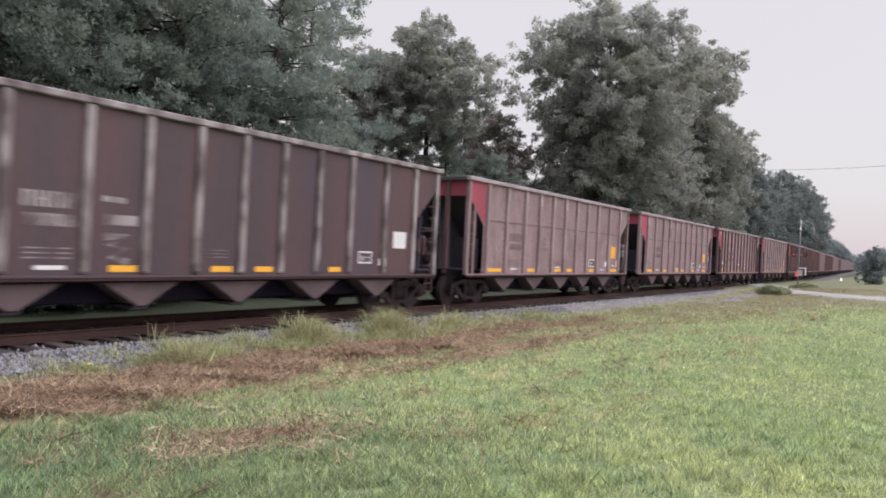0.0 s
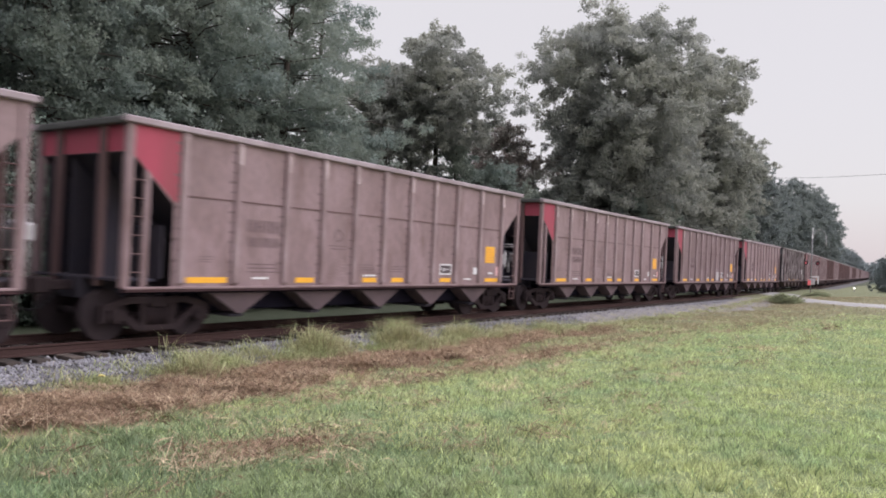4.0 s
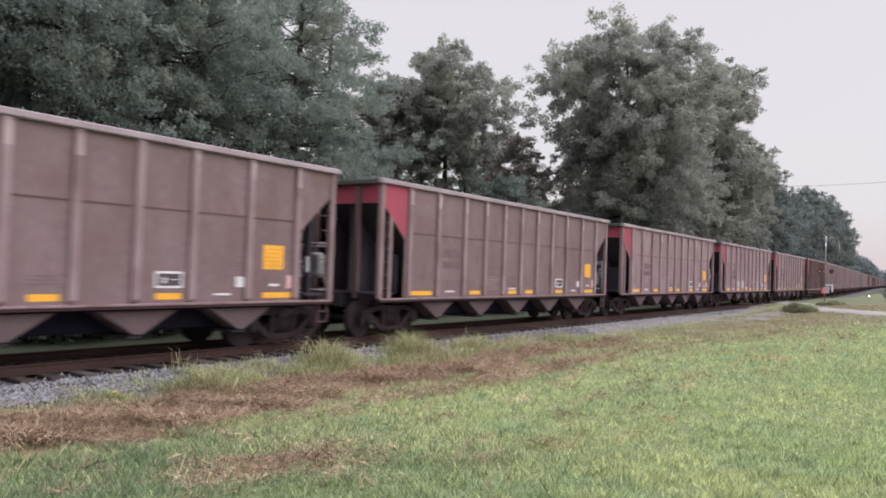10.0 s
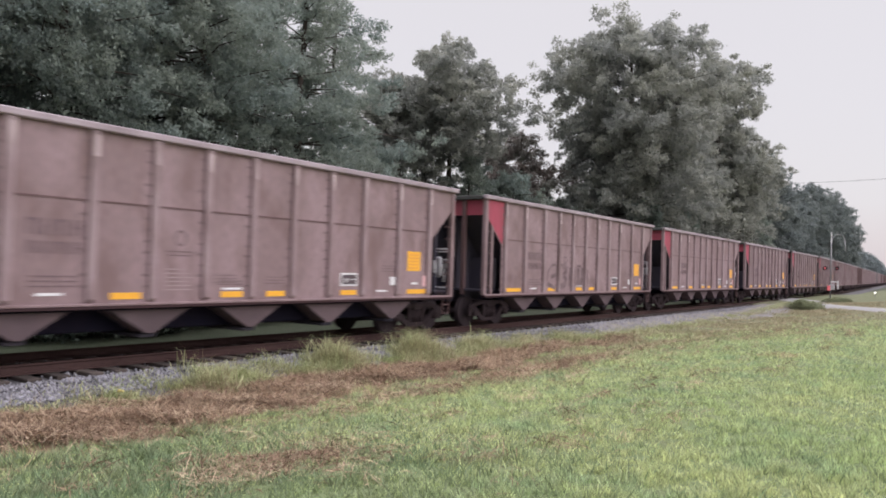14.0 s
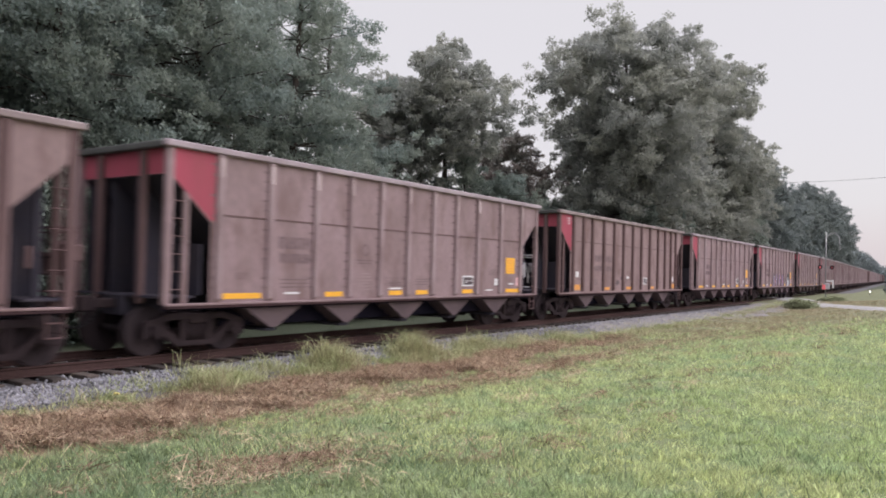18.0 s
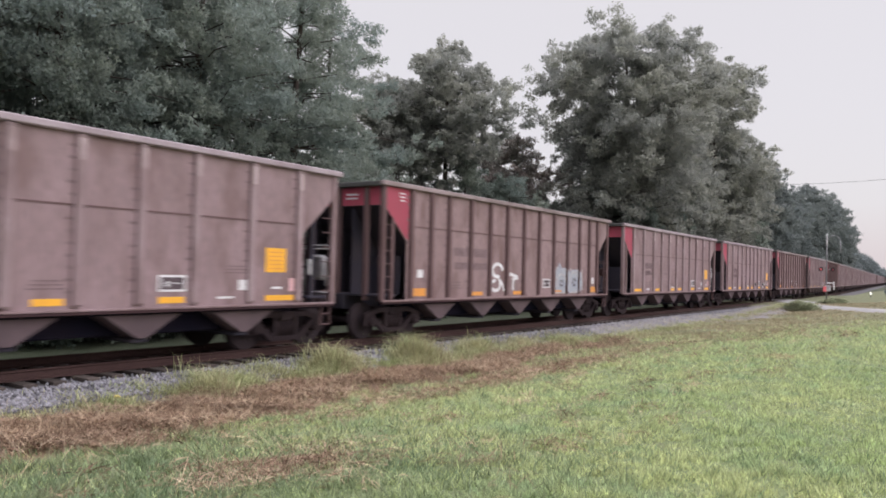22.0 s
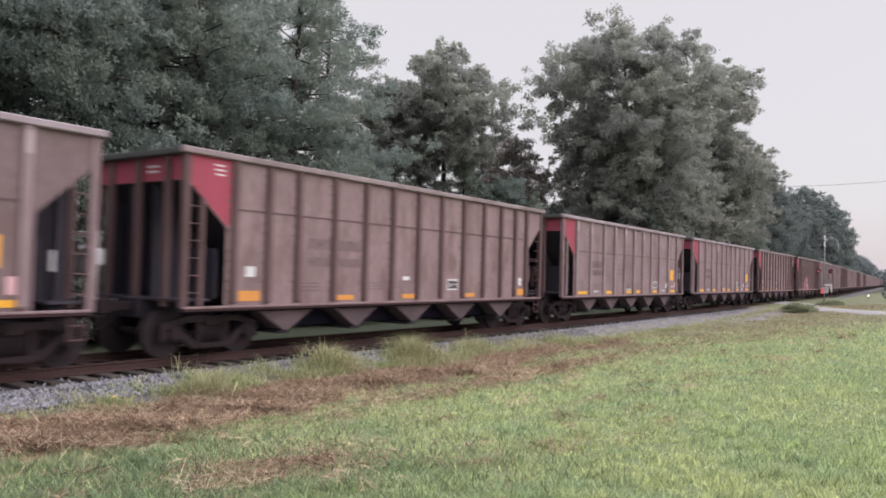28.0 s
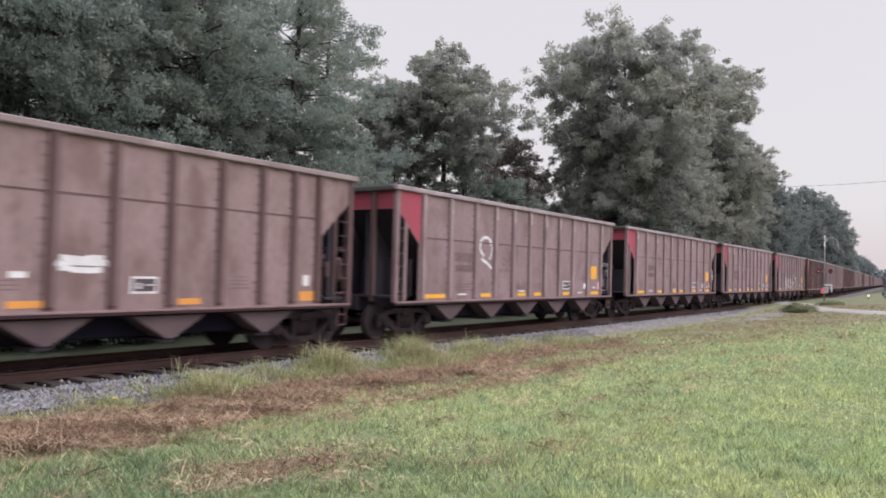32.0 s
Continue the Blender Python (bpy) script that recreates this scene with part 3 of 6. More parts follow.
def make_car(style, far=False):
    """A five-bay coal hopper car, its origin LIFT above the rail top under its middle; x forward, near side -y."""
    car = new("hopper_car")
    paint, chord, stake, end_mat = {
        "a": (PAINT_A, CHORD_A, STAKE_A, RED_END), "b": (PAINT_B, CHORD_B, STAKE_B, RED_END), "dark": (PAINT_DARK, STAKE_DARK, STAKE_DARK, BLUE_END)}[style]
    outline = [(-6.22, SILL), (6.22, SILL), (6.22, 2.42), (7.16, 3.28), (7.16, TOP - 0.1), (-7.16, TOP - 0.1), (-7.16, 3.28), (-6.22, 2.42)]
    bm = fresh()
    prism(bm, outline, -1.49, -1.47)
    panel = part("side_panel", bm, paint, car)
    twin("side_panel", panel, car, pose(0, 0, 0, 0, 0, 180))
    # raised seam along the panels, and the stakes
    spots = STAKES_B if style == "b" else STAKES
    zs = 2.80 if style == "b" else 2.59
    if style != "dark":
        bm = fresh()
        for a, b in zip(spots[:-1], spots[1:]):
            prism(bm, [(a + 0.07, zs), (b - 0.07, zs), (b - 0.07, zs + 0.028), (a + 0.07, zs + 0.028)], -1.504, -1.488)
        seam = part("panel_seam", bm, STAKE_B, car)
        twin("panel_seam", seam, car, pose(0, 0, 0, 0, 0, 180))
    bm = fresh()
    for z0, z1, y in ((SILL + 0.06, 2.66, -1.575), (2.66, TOP - 0.12, -1.575)):
        prism(bm, [(-0.075, z0), (0.075, z0), (0.075, z1), (-0.075, z1)], y + 0.03, -1.486)
    a = [bm.verts.new(p) for p in ((-0.055, -1.575, SILL + 0.10), (0.055, -1.575, SILL + 0.10), (0.055, -1.575, TOP - 0.14), (-0.055, -1.575, TOP - 0.14))]
    b = [bm.verts.new(p) for p in ((-0.075, -1.545, SILL + 0.06), (0.075, -1.545, SILL + 0.06), (0.075, -1.545, TOP - 0.12), (-0.075, -1.545, TOP - 0.12))]
    bm.faces.new(a)
    for i in range(4):
        bm.faces.new((a[i], b[i], b[(i + 1) % 4], a[(i + 1) % 4]))
    bmesh.ops.recalc_face_normals(bm, faces=bm.faces[:])
    if style == "a":
        prism(bm, [(-0.05, TOP - 0.56), (0.05, TOP - 0.56), (0.045, TOP - 0.2), (-0.045, TOP - 0.2)], -1.579, -1.570, 1)
    if style != "dark":
        # short dark dashes down the rear flange: welds with their shadows painted in
        for k in range(13):
            z = SILL + 0.28 + 0.2 * k
            w = 0.07 + 0.04 * math.sin(k * 2.3)
            prism(bm, [(-0.085 - w, z), (-0.074, z), (-0.074, z + 0.055), (-0.085 - w, z + 0.04)], -1.4965, -1.489, 2)
    first = part("side_stake", bm, [stake, WORN_PALE, WELD], car)
    first.location = (spots[0], 0, 0)
    for x in spots[1:]:
        twin("side_stake", first, car, pose(x, 0, 0))
    for x in spots:
        twin("side_stake", first, car, pose(x, 0, 0, 0, 0, 180))
    # top chords and sills
    bm = fresh()
    box(bm, (-HALF, -1.60, TOP - 0.125), (HALF, -1.46, TOP), 0.02)
    c = part("top_chord", bm, chord, car, "worn pale painted top chord")
    twin("top_chord", c, car, pose(0, 0, 0, 0, 0, 180))
    bm = fresh()
    box(bm, (-HALF, -1.45, TOP - 0.14), (-HALF + 0.16, 1.45, TOP - 0.01), 0.02)
    c = part("end_chord", bm, CHORD_END, car)
    twin("end_chord", c, car, pose(0, 0, 0, 0, 0, 180))
    bm = fresh()
    box(bm, (-7.2, -1.56, SILL - 0.022), (7.2, -1.44, SILL + 0.022), 0.008)
    c = part("side_sill", bm, paint, car)
    twin("side_sill", c, car, pose(0, 0, 0, 0, 0, 180))
    bm = fresh()
    box(bm, (-7.2, -1.545, SILL - 0.075), (7.2, -1.44, SILL - 0.024), 0.006)
    c = part("sill_lip", bm, SILL_LIP, car, "dark rusty lower lip of the sill")
    twin("sill_lip", c, car, pose(0, 0, 0, 0, 0, 180))
    # strip under the sill, coloured black for the shadow the sill casts
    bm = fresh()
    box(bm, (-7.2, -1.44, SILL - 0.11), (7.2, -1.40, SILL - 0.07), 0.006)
    c = part("sill_web", bm, SHADE_BLACK, car)
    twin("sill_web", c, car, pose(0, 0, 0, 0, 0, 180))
    bm = fresh()
    box(bm, (-7.3, -0.32, 0.62), (7.3, 0.32, 1.02), 0.015)
    part("centre_sill", bm, DARK_STEEL, car)
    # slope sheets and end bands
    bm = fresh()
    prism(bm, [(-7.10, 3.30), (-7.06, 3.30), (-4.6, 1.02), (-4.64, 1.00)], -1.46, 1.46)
    c = part("slope_sheet", bm, DARK_STEEL, car, "dark sloping end sheet")
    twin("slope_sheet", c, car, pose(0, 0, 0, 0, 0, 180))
    bm = fresh()
    box(bm, (-7.17, -1.44, 3.30), (-7.12, 1.44, TOP - 0.13))
    band = part("end_band", bm, end_mat, car, "faded red end band" if style != "dark" else "faded blue end band")
    if style == "b":
        bm = fresh()
        for i in range(2):
            box(bm, (-7.178, -0.62 + 0.04 * i, 3.56 - 0.10 * i), (-7.169, -0.22, 3.60 - 0.10 * i))
        part("band_marking", bm, WHITE, band, "small white illegible stencil lines")["kind"] = "stuff"
    bm = fresh()
    box(bm, (7.12, -1.44, 3.30), (7.17, 1.44, TOP - 0.13))
    part("end_band", bm, paint, car)
    # coloured corner of the side at the rear end
    for s in (-1, 1):
        bm = fresh()
        prism(bm, [(-7.155, 3.285), (-7.155, TOP - 0.13), (-6.15, TOP - 0.13), (-6.15, 2.50), (-6.21, 2.45)], s * 1.494, s * 1.488)
        part("corner_panel", bm, end_mat if style != "dark" else PAINT_DARK, car)
    # bars on the corner panel
    if style != "a":
        bm = fresh()
        for i in range(3):
            box(bm, (-6.56 + 0.02 * i, -1.499, 3.62 - 0.09 * i), (-6.32, -1.493, 3.65 - 0.09 * i))
        part("corner_marking", bm, WHITE, car, "small white illegible stencil lines")["kind"] = "stuff"
    # posts: corners, inner side posts, end posts
    bm = fresh()
    box(bm, (-0.07, -1.53, SILL + 0.0), (0.07, -1.40, TOP - 0.12), 0.012)
    c = part("corner_post", bm, stake if style != "a" else PAINT_A, car)
    c.location = (-7.17, 0, 0)
    twin("corner_post", c, car, pose(7.17, 0, 0))
    for x in (-7.17, 7.17):
        twin("corner_post", c, car, pose(x, 0, 0, 0, 0, 180))
    bm = fresh()
    prism(bm, [(-6.84, SILL), (-6.74, SILL), (-6.74, 2.92), (-6.84, 3.01)], -1.50, -1.42)
    c = part("inner_post", bm, stake if style != "a" else PAINT_A, car)
    twin("inner_post", c, car, pose(0, 0, 0, 0, 0, 180))
    # forward inner posts: dark colour paints the shade they stand back in
    bm = fresh()
    prism(bm, [(6.84, SILL), (6.74, SILL), (6.74, 2.92), (6.84, 3.01)], -1.22, -1.14)
    c = part("inner_post", bm, DARK_STEEL, car)
    twin("inner_post", c, car, pose(0, 0, 0, 0, 0, 180))
    # stirrup steps under the forward corners
    bm = fresh()
    for x in (6.84, 7.12):
        box(bm, (x - 0.012, -1.50, 0.38), (x + 0.012, -1.44, SILL - 0.03), 0.004)
    for z in (0.38, 0.62):
        box(bm, (6.83, -1.50, z), (7.13, -1.44, z + 0.022), 0.004)
    c = part("sill_step", bm, STAKE_B, car, "steel stirrup step below the sill")
    twin("sill_step", c, car, pose(0, 0, 0, 0, 0, 180))
    bm = fresh()
    box(bm, (-0.06, -0.065, SILL), (0.06, 0.065, TOP - 0.13), 0.01)
    where = (-0.72, 0.72) if style != "b" else (-0.95, 0.0, 0.95)
    src = None
    for x in (-7.2, 7.2):
        for y in where:
            if src is None:
                src = part("end_post", bm, STAKE_B, car)
                src.location = (x, y, 0)
            else:
                twin("end_post", src, car, pose(x, y, 0))
    # ladders on the near-side and far-side corners
    bm = fresh()
    for k in range(6):
        rod(bm, (-7.11, -1.475, 1.15 + 0.33 * k), (-6.83, -1.475, 1.15 + 0.33 * k), 0.012, 6)
    c = part("ladder", bm, STAKE_B, car, "thin steel ladder rungs")
    twin("ladder", c, car, pose(0, 0, 0, 0, 0, 180))
    bm = fresh()
    for k in range(6):
        rod(bm, (6.83, -1.475, 1.15 + 0.33 * k), (7.11, -1.475, 1.15 + 0.33 * k), 0.012, 6)
    c = part("ladder", bm, STAKE_B, car, "thin steel ladder rungs")
    twin("ladder", c, car, pose(0, 0, 0, 0, 0, 180))
    # discharge chutes
    bm = fresh()
    v_shape = [(-0.84, SILL - 0.08), (0.84, SILL - 0.08), (0.08, 0.33), (-0.08, 0.33)]
    prism(bm, v_shape, -1.38, 1.38)
    c = part("discharge_chute", bm, CHUTE, car, "dusty brown sloping discharge chute")
    c.location = (-4.45, 0, 0)
    for k in range(1, 5):
        twin("discharge_chute", c, car, pose(-4.45 + 2.3 * k, 0, 0))
    for k in range(5):
        bm = fresh()
        box(bm, (-4.45 + 2.3 * k - 0.15, -1.30, 0.25), (-4.45 + 2.3 * k + 0.15, 1.30, 0.315), 0.01)
        part("chute_gate", bm, DARK_STEEL, car)
    # dark bar added to close the view through the gaps between the chutes
    bm = fresh()
    box(bm, (-5.2, -0.46, 0.30), (5.2, 0.46, 0.615), 0.05)
    part("door_gear", bm, DARK_STEEL, car, "dark door gear under the hoppers")
    # one box for the hoods, its black colour painting the shade between the chutes
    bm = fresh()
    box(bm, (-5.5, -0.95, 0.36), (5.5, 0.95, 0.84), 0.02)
    part("hopper_hood", bm, SHADE_BLACK, car, "hoods between the chutes, coloured as black shade")
    make_truck(car, -6.17)
    make_truck(car, 6.17)
    # couplers
    bm = fresh()
    box(bm, (-7.75, -0.10, 0.76), (-7.2, 0.10, 0.94), 0.02)
    box(bm, (-8.05, -0.16, 0.70), (-7.72, 0.17, 1.0), 0.03)
    c = part("coupler", bm, TRUCK_STEEL, car)
    twin("coupler", c, car, pose(0, 0, 0, 0, 0, 180))
    bm = fresh()
    prev = None
    for i in range(9):
        u = i / 8
        p = Vector((-7.3 - 0.75 * u, 0.35, 0.72 - 0.35 * math.sin(u * 2.2)))
        if prev:
            rod(bm, prev, p, 0.022, 6)
        prev = p
    part("brake_hose", bm, BLACK, car)
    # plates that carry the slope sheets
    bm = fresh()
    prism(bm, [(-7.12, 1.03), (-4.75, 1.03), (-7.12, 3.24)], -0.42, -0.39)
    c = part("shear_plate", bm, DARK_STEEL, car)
    # the plates near y = 1.25 are added to make the end recess dark
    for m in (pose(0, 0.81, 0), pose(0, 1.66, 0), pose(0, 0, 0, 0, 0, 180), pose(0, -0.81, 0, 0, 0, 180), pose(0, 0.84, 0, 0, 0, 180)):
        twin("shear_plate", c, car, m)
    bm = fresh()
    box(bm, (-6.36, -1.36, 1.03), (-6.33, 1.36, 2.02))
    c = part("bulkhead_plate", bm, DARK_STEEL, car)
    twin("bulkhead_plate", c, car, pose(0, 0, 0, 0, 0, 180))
    # brake gear at the forward end
    bm = fresh()
    rod(bm, (6.9, -0.30, 1.42), (6.9, 0.40, 1.42), 0.17, 16)
    rod(bm, (6.9, -0.35, 1.42), (6.9, -0.30, 1.42), 0.12, 16)
    part("air_reservoir", bm, TRUCK_STEEL, car)
    pale = PALE_TANK if style == "a" else STAKE_B
    bm = fresh()
    box(bm, (7.34, -1.30, 1.62), (7.50, -1.10, 1.92), 0.03)
    part("brake_valve", bm, pale, car, "pale brake valve")
    bm = fresh()
    box(bm, (6.56, -1.36, 1.50), (6.64, -1.27, 1.86), 0.02)
    part("retainer_valve", bm, pale, car, "small pale retainer valve")
    bm = fresh()
    box(bm, (7.42, -0.92, 1.38), (7.60, -0.52, 1.98), 0.06)
    rod(bm, (7.60, -0.72, 1.78), (7.64, -0.72, 1.78), 0.10, 12)
    part("hand_brake_housing", bm, pale, car, "pale hand brake housing")
    bm = fresh()
    for k in range(5):
        box(bm, (7.40, -0.30 + 0.075 * k, 1.42), (7.46, -0.26 + 0.075 * k, 1.78), 0.01)
    box(bm, (7.38, -0.32, 1.38), (7.48, 0.06, 1.43), 0.01)
    part("brake_rigging", bm, pale, car, "pale brake rigging plates")["kind"] = "stuff"
    bm = fresh()
    for z in (2.12, 2.20):
        rod(bm, (7.40, -1.30, z), (7.40, 0.30, z), 0.018, 6)
    for y in (-1.26, -0.42, 0.22):
        rod(bm, (7.40, y, 1.05), (7.40, y, 2.20), 0.02, 6)
    rod(bm, (7.45, -1.05, 1.25), (7.45, -1.05, 1.75), 0.045, 8)
    rod(bm, (7.45, -0.45, 1.30), (7.45, -0.40, 2.05), 0.03, 8)
    rod(bm, (7.30, -1.20, 1.10), (7.34, 0.40, 1.10), 0.02, 6)
    part("brake_piping", bm, pale, car, "thin brake pipes and grab rails")["kind"] = "stuff"
    bm = fresh()
    loops = []
    for k in range(16):
        a0 = k * math.tau / 16
        loops.append([bm.verts.new((7.30 + 0.018 * math.sin(b0), -0.45 + (0.27 + 0.018 * math.cos(b0)) * math.cos(a0), 1.95 + (0.27 + 0.018 * math.cos(b0)) * math.sin(a0))) for b0 in (0, 1.57, 3.14, 4.71)])
    for k in range(16):
        for i in range(4):
            bm.faces.new((loops[k][i], loops[k][(i + 1) % 4], loops[(k + 1) % 16][(i + 1) % 4], loops[(k + 1) % 16][i]))
    bmesh.ops.recalc_face_normals(bm, faces=bm.faces[:])
    for a0 in (0.4, 0.4 + math.pi / 2):
        rod(bm, (7.30, -0.45 - 0.27 * math.cos(a0), 1.95 - 0.27 * math.sin(a0)), (7.30, -0.45 + 0.27 * math.cos(a0), 1.95 + 0.27 * math.sin(a0)), 0.014, 6)
    part("brake_wheel", bm, TRUCK_STEEL, car)
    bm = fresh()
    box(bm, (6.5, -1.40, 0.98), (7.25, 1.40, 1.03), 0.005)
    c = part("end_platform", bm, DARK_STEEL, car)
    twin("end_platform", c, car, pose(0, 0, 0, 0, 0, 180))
    # markings on the near side
    if style == "a":
        strips = ((-5.41, 0.97), (-2.73, 0.58), (-0.46, 0.53), (0.68, 0.51), (2.94, 0.55), (5.60, 0.86))
    elif style == "b":
        strips = ((-5.60, 0.55), (-2.70, 0.58), (-0.25, 0.55), (2.75, 0.5), (5.84, 0.5))
    else:
        strips = ((-2.65, 0.54), (-0.46, 0.53), (0.68, 0.51), (2.94, 0.42))
    for x, w in strips:
        bm = fresh()
        h = 0.115 if style != "b" or abs(x) < 5 else 0.23
        box(bm, (x - w / 2, -1.497, 0.945 + (0.01 if h < 0.2 else 0.03)), (x + w / 2, -1.489, 0.955 + h))
        part("reflector_strip", bm, ORANGE if style == "b" else GOLD, car, "yellow reflective strip")

    def plate(x0, x1, z0, z1, mat, name="placard", label=""):
        bmp = fresh()
        box(bmp, (x0, -1.497, z0), (x1, -1.489, z1))
        return part(name, bmp, mat, car, label)

    fx, fw = 2.94, 0.29
    if style == "a":
        sign = plate(5.16, 5.72, 1.55, 2.06, GOLD, label="square yellow placard with fine lines")
        bm = fresh()
        for k in range(5):
            box(bm, (5.23, -1.502, 1.62 + 0.085 * k), (5.65, -1.496, 1.64 + 0.085 * k))
        part("writing_bars", bm, ORANGE, sign)["kind"] = "stuff"
        plate(4.47, 4.80, 1.18, 1.39, WHITE, "small_plate")
        plate(5.84, 6.00, 1.15, 1.43, PINK, "small_plate", "small faded pink plate")
        plate(-4.27, -3.84, 1.03, 1.075, WHITE, "stencil_bar")
        plate(-0.70, -0.22, 1.105, 1.145, WHITE, "stencil_bar")
        plate(3.95, 4.35, 1.02, 1.06, WHITE, "stencil_bar")
        plate(5.35, 5.62, 1.20, 1.25, WHITE, "stencil_bar")
    elif style == "b":
        plate(-5.72, -5.47, 1.47, 1.68, WHITE, label="scuffed white placard")
        plate(-0.50, -0.24, 1.43, 1.53, WHITE, label="scuffed white placard")
        plate(5.68, 5.86, 1.30, 1.54, WHITE, label="scuffed white placard")
        fx, fw = 1.80, 0.26
    else:
        plate(5.20, 5.76, 1.58, 2.02, WHITE, label="blank white placard")
        plate(6.00, 6.18, 1.32, 1.83, GOLD, label="upright yellow placard")
        plate(6.00, 6.18, 1.10, 1.30, WHITE, "small_plate")
        plate(-5.78, -5.42, 1.03, 1.56, GOLD, label="upright yellow placard")
        plate(4.62, 4.93, 1.12, 1.30, WHITE, "small_plate")
        plate(-4.2, -3.70, 0.99, 1.06, WHITE, "stencil_bar")
        fx, fw = 4.06, 0.26
    # framed plate with small writing
    frame_plate = plate(fx - fw, fx + fw, 1.165, 1.47, WHITE, "data_plate", "white framed data plate")
    bm = fresh()
    box(bm, (fx - fw + 0.045, -1.502, 1.205), (fx + fw - 0.045, -1.496, 1.43))
    part("plate_field", bm, SPRAY_DARK if style != "dark" else paint, frame_plate)
    bm = fresh()
    box(bm, (fx - 0.13, -1.506, 1.25), (fx - 0.07, -1.501, 1.36))
    part("plate_mark", bm, WHITE, frame_plate)
    bm = fresh()
    box(bm, (fx + 0.03, -1.506, 1.31), (fx + 0.16, -1.501, 1.33))
    part("plate_mark", bm, WHITE, frame_plate)
    # faded reporting marks: plain bars in letter widths
    bm = fresh()
    rng = random.Random(5)
    if style == "b":
        lines = ((2.10, -3.95, 0.20, 3, 0.06, 0.24), (1.72, -3.95, 0.20, 3, 0.06, 0.20), (2.10, -2.95, 0.20, 3, 0.06, 0.24), (1.72, -2.95, 0.20, 3, 0.06, 0.20))
    else:
        lines = ((2.00, -4.46, 0.20, 4, 0.04, 0.26), (1.70, -4.42, 0.12, 6, 0.03, 0.20))
    for z, x0, wl, n, gap, hl in lines:
        for i in range(n):
            xa = x0 + i * (wl + gap)
            box(bm, (xa, -1.496, z), (xa + wl * 0.35, -1.490, z + hl))
            box(bm, (xa + wl * 0.62, -1.496, z), (xa + wl, -1.490, z + hl))
            k = rng.choice((0.0, 0.4, 0.82))
            box(bm, (xa + wl * 0.3, -1.4955, z + k * hl), (xa + wl * 0.7, -1.490, z + (k + 0.18) * hl))
    for k in range(3):
        box(bm, (-4.4, -1.496, 1.17 + 0.08 * k), (-3.6, -1.490, 1.195 + 0.08 * k))
        box(bm, (-5.6, -1.496, 1.36 + 0.05 * k), (-5.3, -1.490, 1.375 + 0.05 * k))
        box(bm, (-0.9, -1.496, 1.24 + 0.07 * k), (-0.35, -1.490, 1.255 + 0.07 * k))
    if style == "a":
        ribbon(bm, arc(-1.68, 2.06, 0.11, 0.13, 0, 360, 16), 0.045, -1.4945)
        for k in range(2):
            box(bm, (-1.98 + 0.05 * k, -1.496, 1.80 - 0.07 * k), (-1.38 - 0.05 * k, -1.490, 1.825 - 0.07 * k))
        for x0, x1, z, n in ((0.35, 0.95, 1.22, 3), (-0.80, -0.20, 1.20, 2), (4.1, 4.7, 1.52, 3)):
            for k in range(n):
                box(bm, (x0 + 0.03 * k, -1.496, z + 0.065 * k), (x1 - 0.04 * k, -1.490, z + 0.018 + 0.065 * k))
        bmp = fresh()
        for k in range(6):
            box(bmp, (-2.0 + 0.02 * (k % 2), -1.495, 1.10 + 0.075 * k), (-1.40 - 0.05 * (k % 3), -1.490, 1.125 + 0.075 * k))
        part("data_stencil", bmp, STAKE_A, car, "pale worn stencil lines")["kind"] = "stuff"
    elif style == "b":
        for x0, x1, z, n in ((3.6, 4.2, 1.25, 4), (-1.9, -1.3, 1.2, 3)):
            for k in range(n):
                box(bm, (x0 + 0.03 * k, -1.496, z + 0.075 * k), (x1 - 0.04 * k, -1.490, z + 0.018 + 0.075 * k))
    marks = part("lettering", bm, GREY_LETTER if style != "dark" else STAKE_DARK, car, "faded illegible reporting marks")
    marks["kind"] = "stuff"
    if far:
        join_far(car)
    for o in car.children:
        if o.name.startswith("ladder"):
            o["kind"] = "stuff"
    return car


LABELS = {"a": "weathered taupe coal hopper car with red end and yellow placards",
          "b": "rusty red-brown coal hopper car with many side stakes",
          "dark": "faded black coal hopper car with blue end and chipped stakes"}


# style of each car, in the order in which they pass; the first is number FIRST
FIRST, LAST = -24, 36
DULLER = {2, 10, 11, 12, 25, 31}
REDDER = {-3, -5, -6, -7, -9, -10, -13, 6, 18, 20, 23, 26, 27, 30, 35}


def style_of(n):
    return "dark" if n == 0 else "b" if n in REDDER else "a"


# metres by which the forward end of car 0 has passed the camera, every two seconds
RUN = [17.87, 52.34, 86.77, 121.26, 155.91, 190.39, 224.88, 259.73, 294.60, 329.59, 364.91, 400.36, 436.00, 471.84, 507.70, 543.31, 578.63]
RUN_FIT = np.polyfit(np.arange(0, 33, 2), RUN, 6)


def run(t):
    return float(np.polyval(RUN_FIT, t))


def car_pose(n, t):
    s = run(t) - n * PITCH - HALF
    xa, ya, _ = track_at(s - 6.17)
    xb, yb, _ = track_at(s + 6.17)
    return pose((xa + xb) / 2, (ya + yb) / 2, LIFT, 0, 0, math.degrees(math.atan2(yb - ya, xb - xa)))


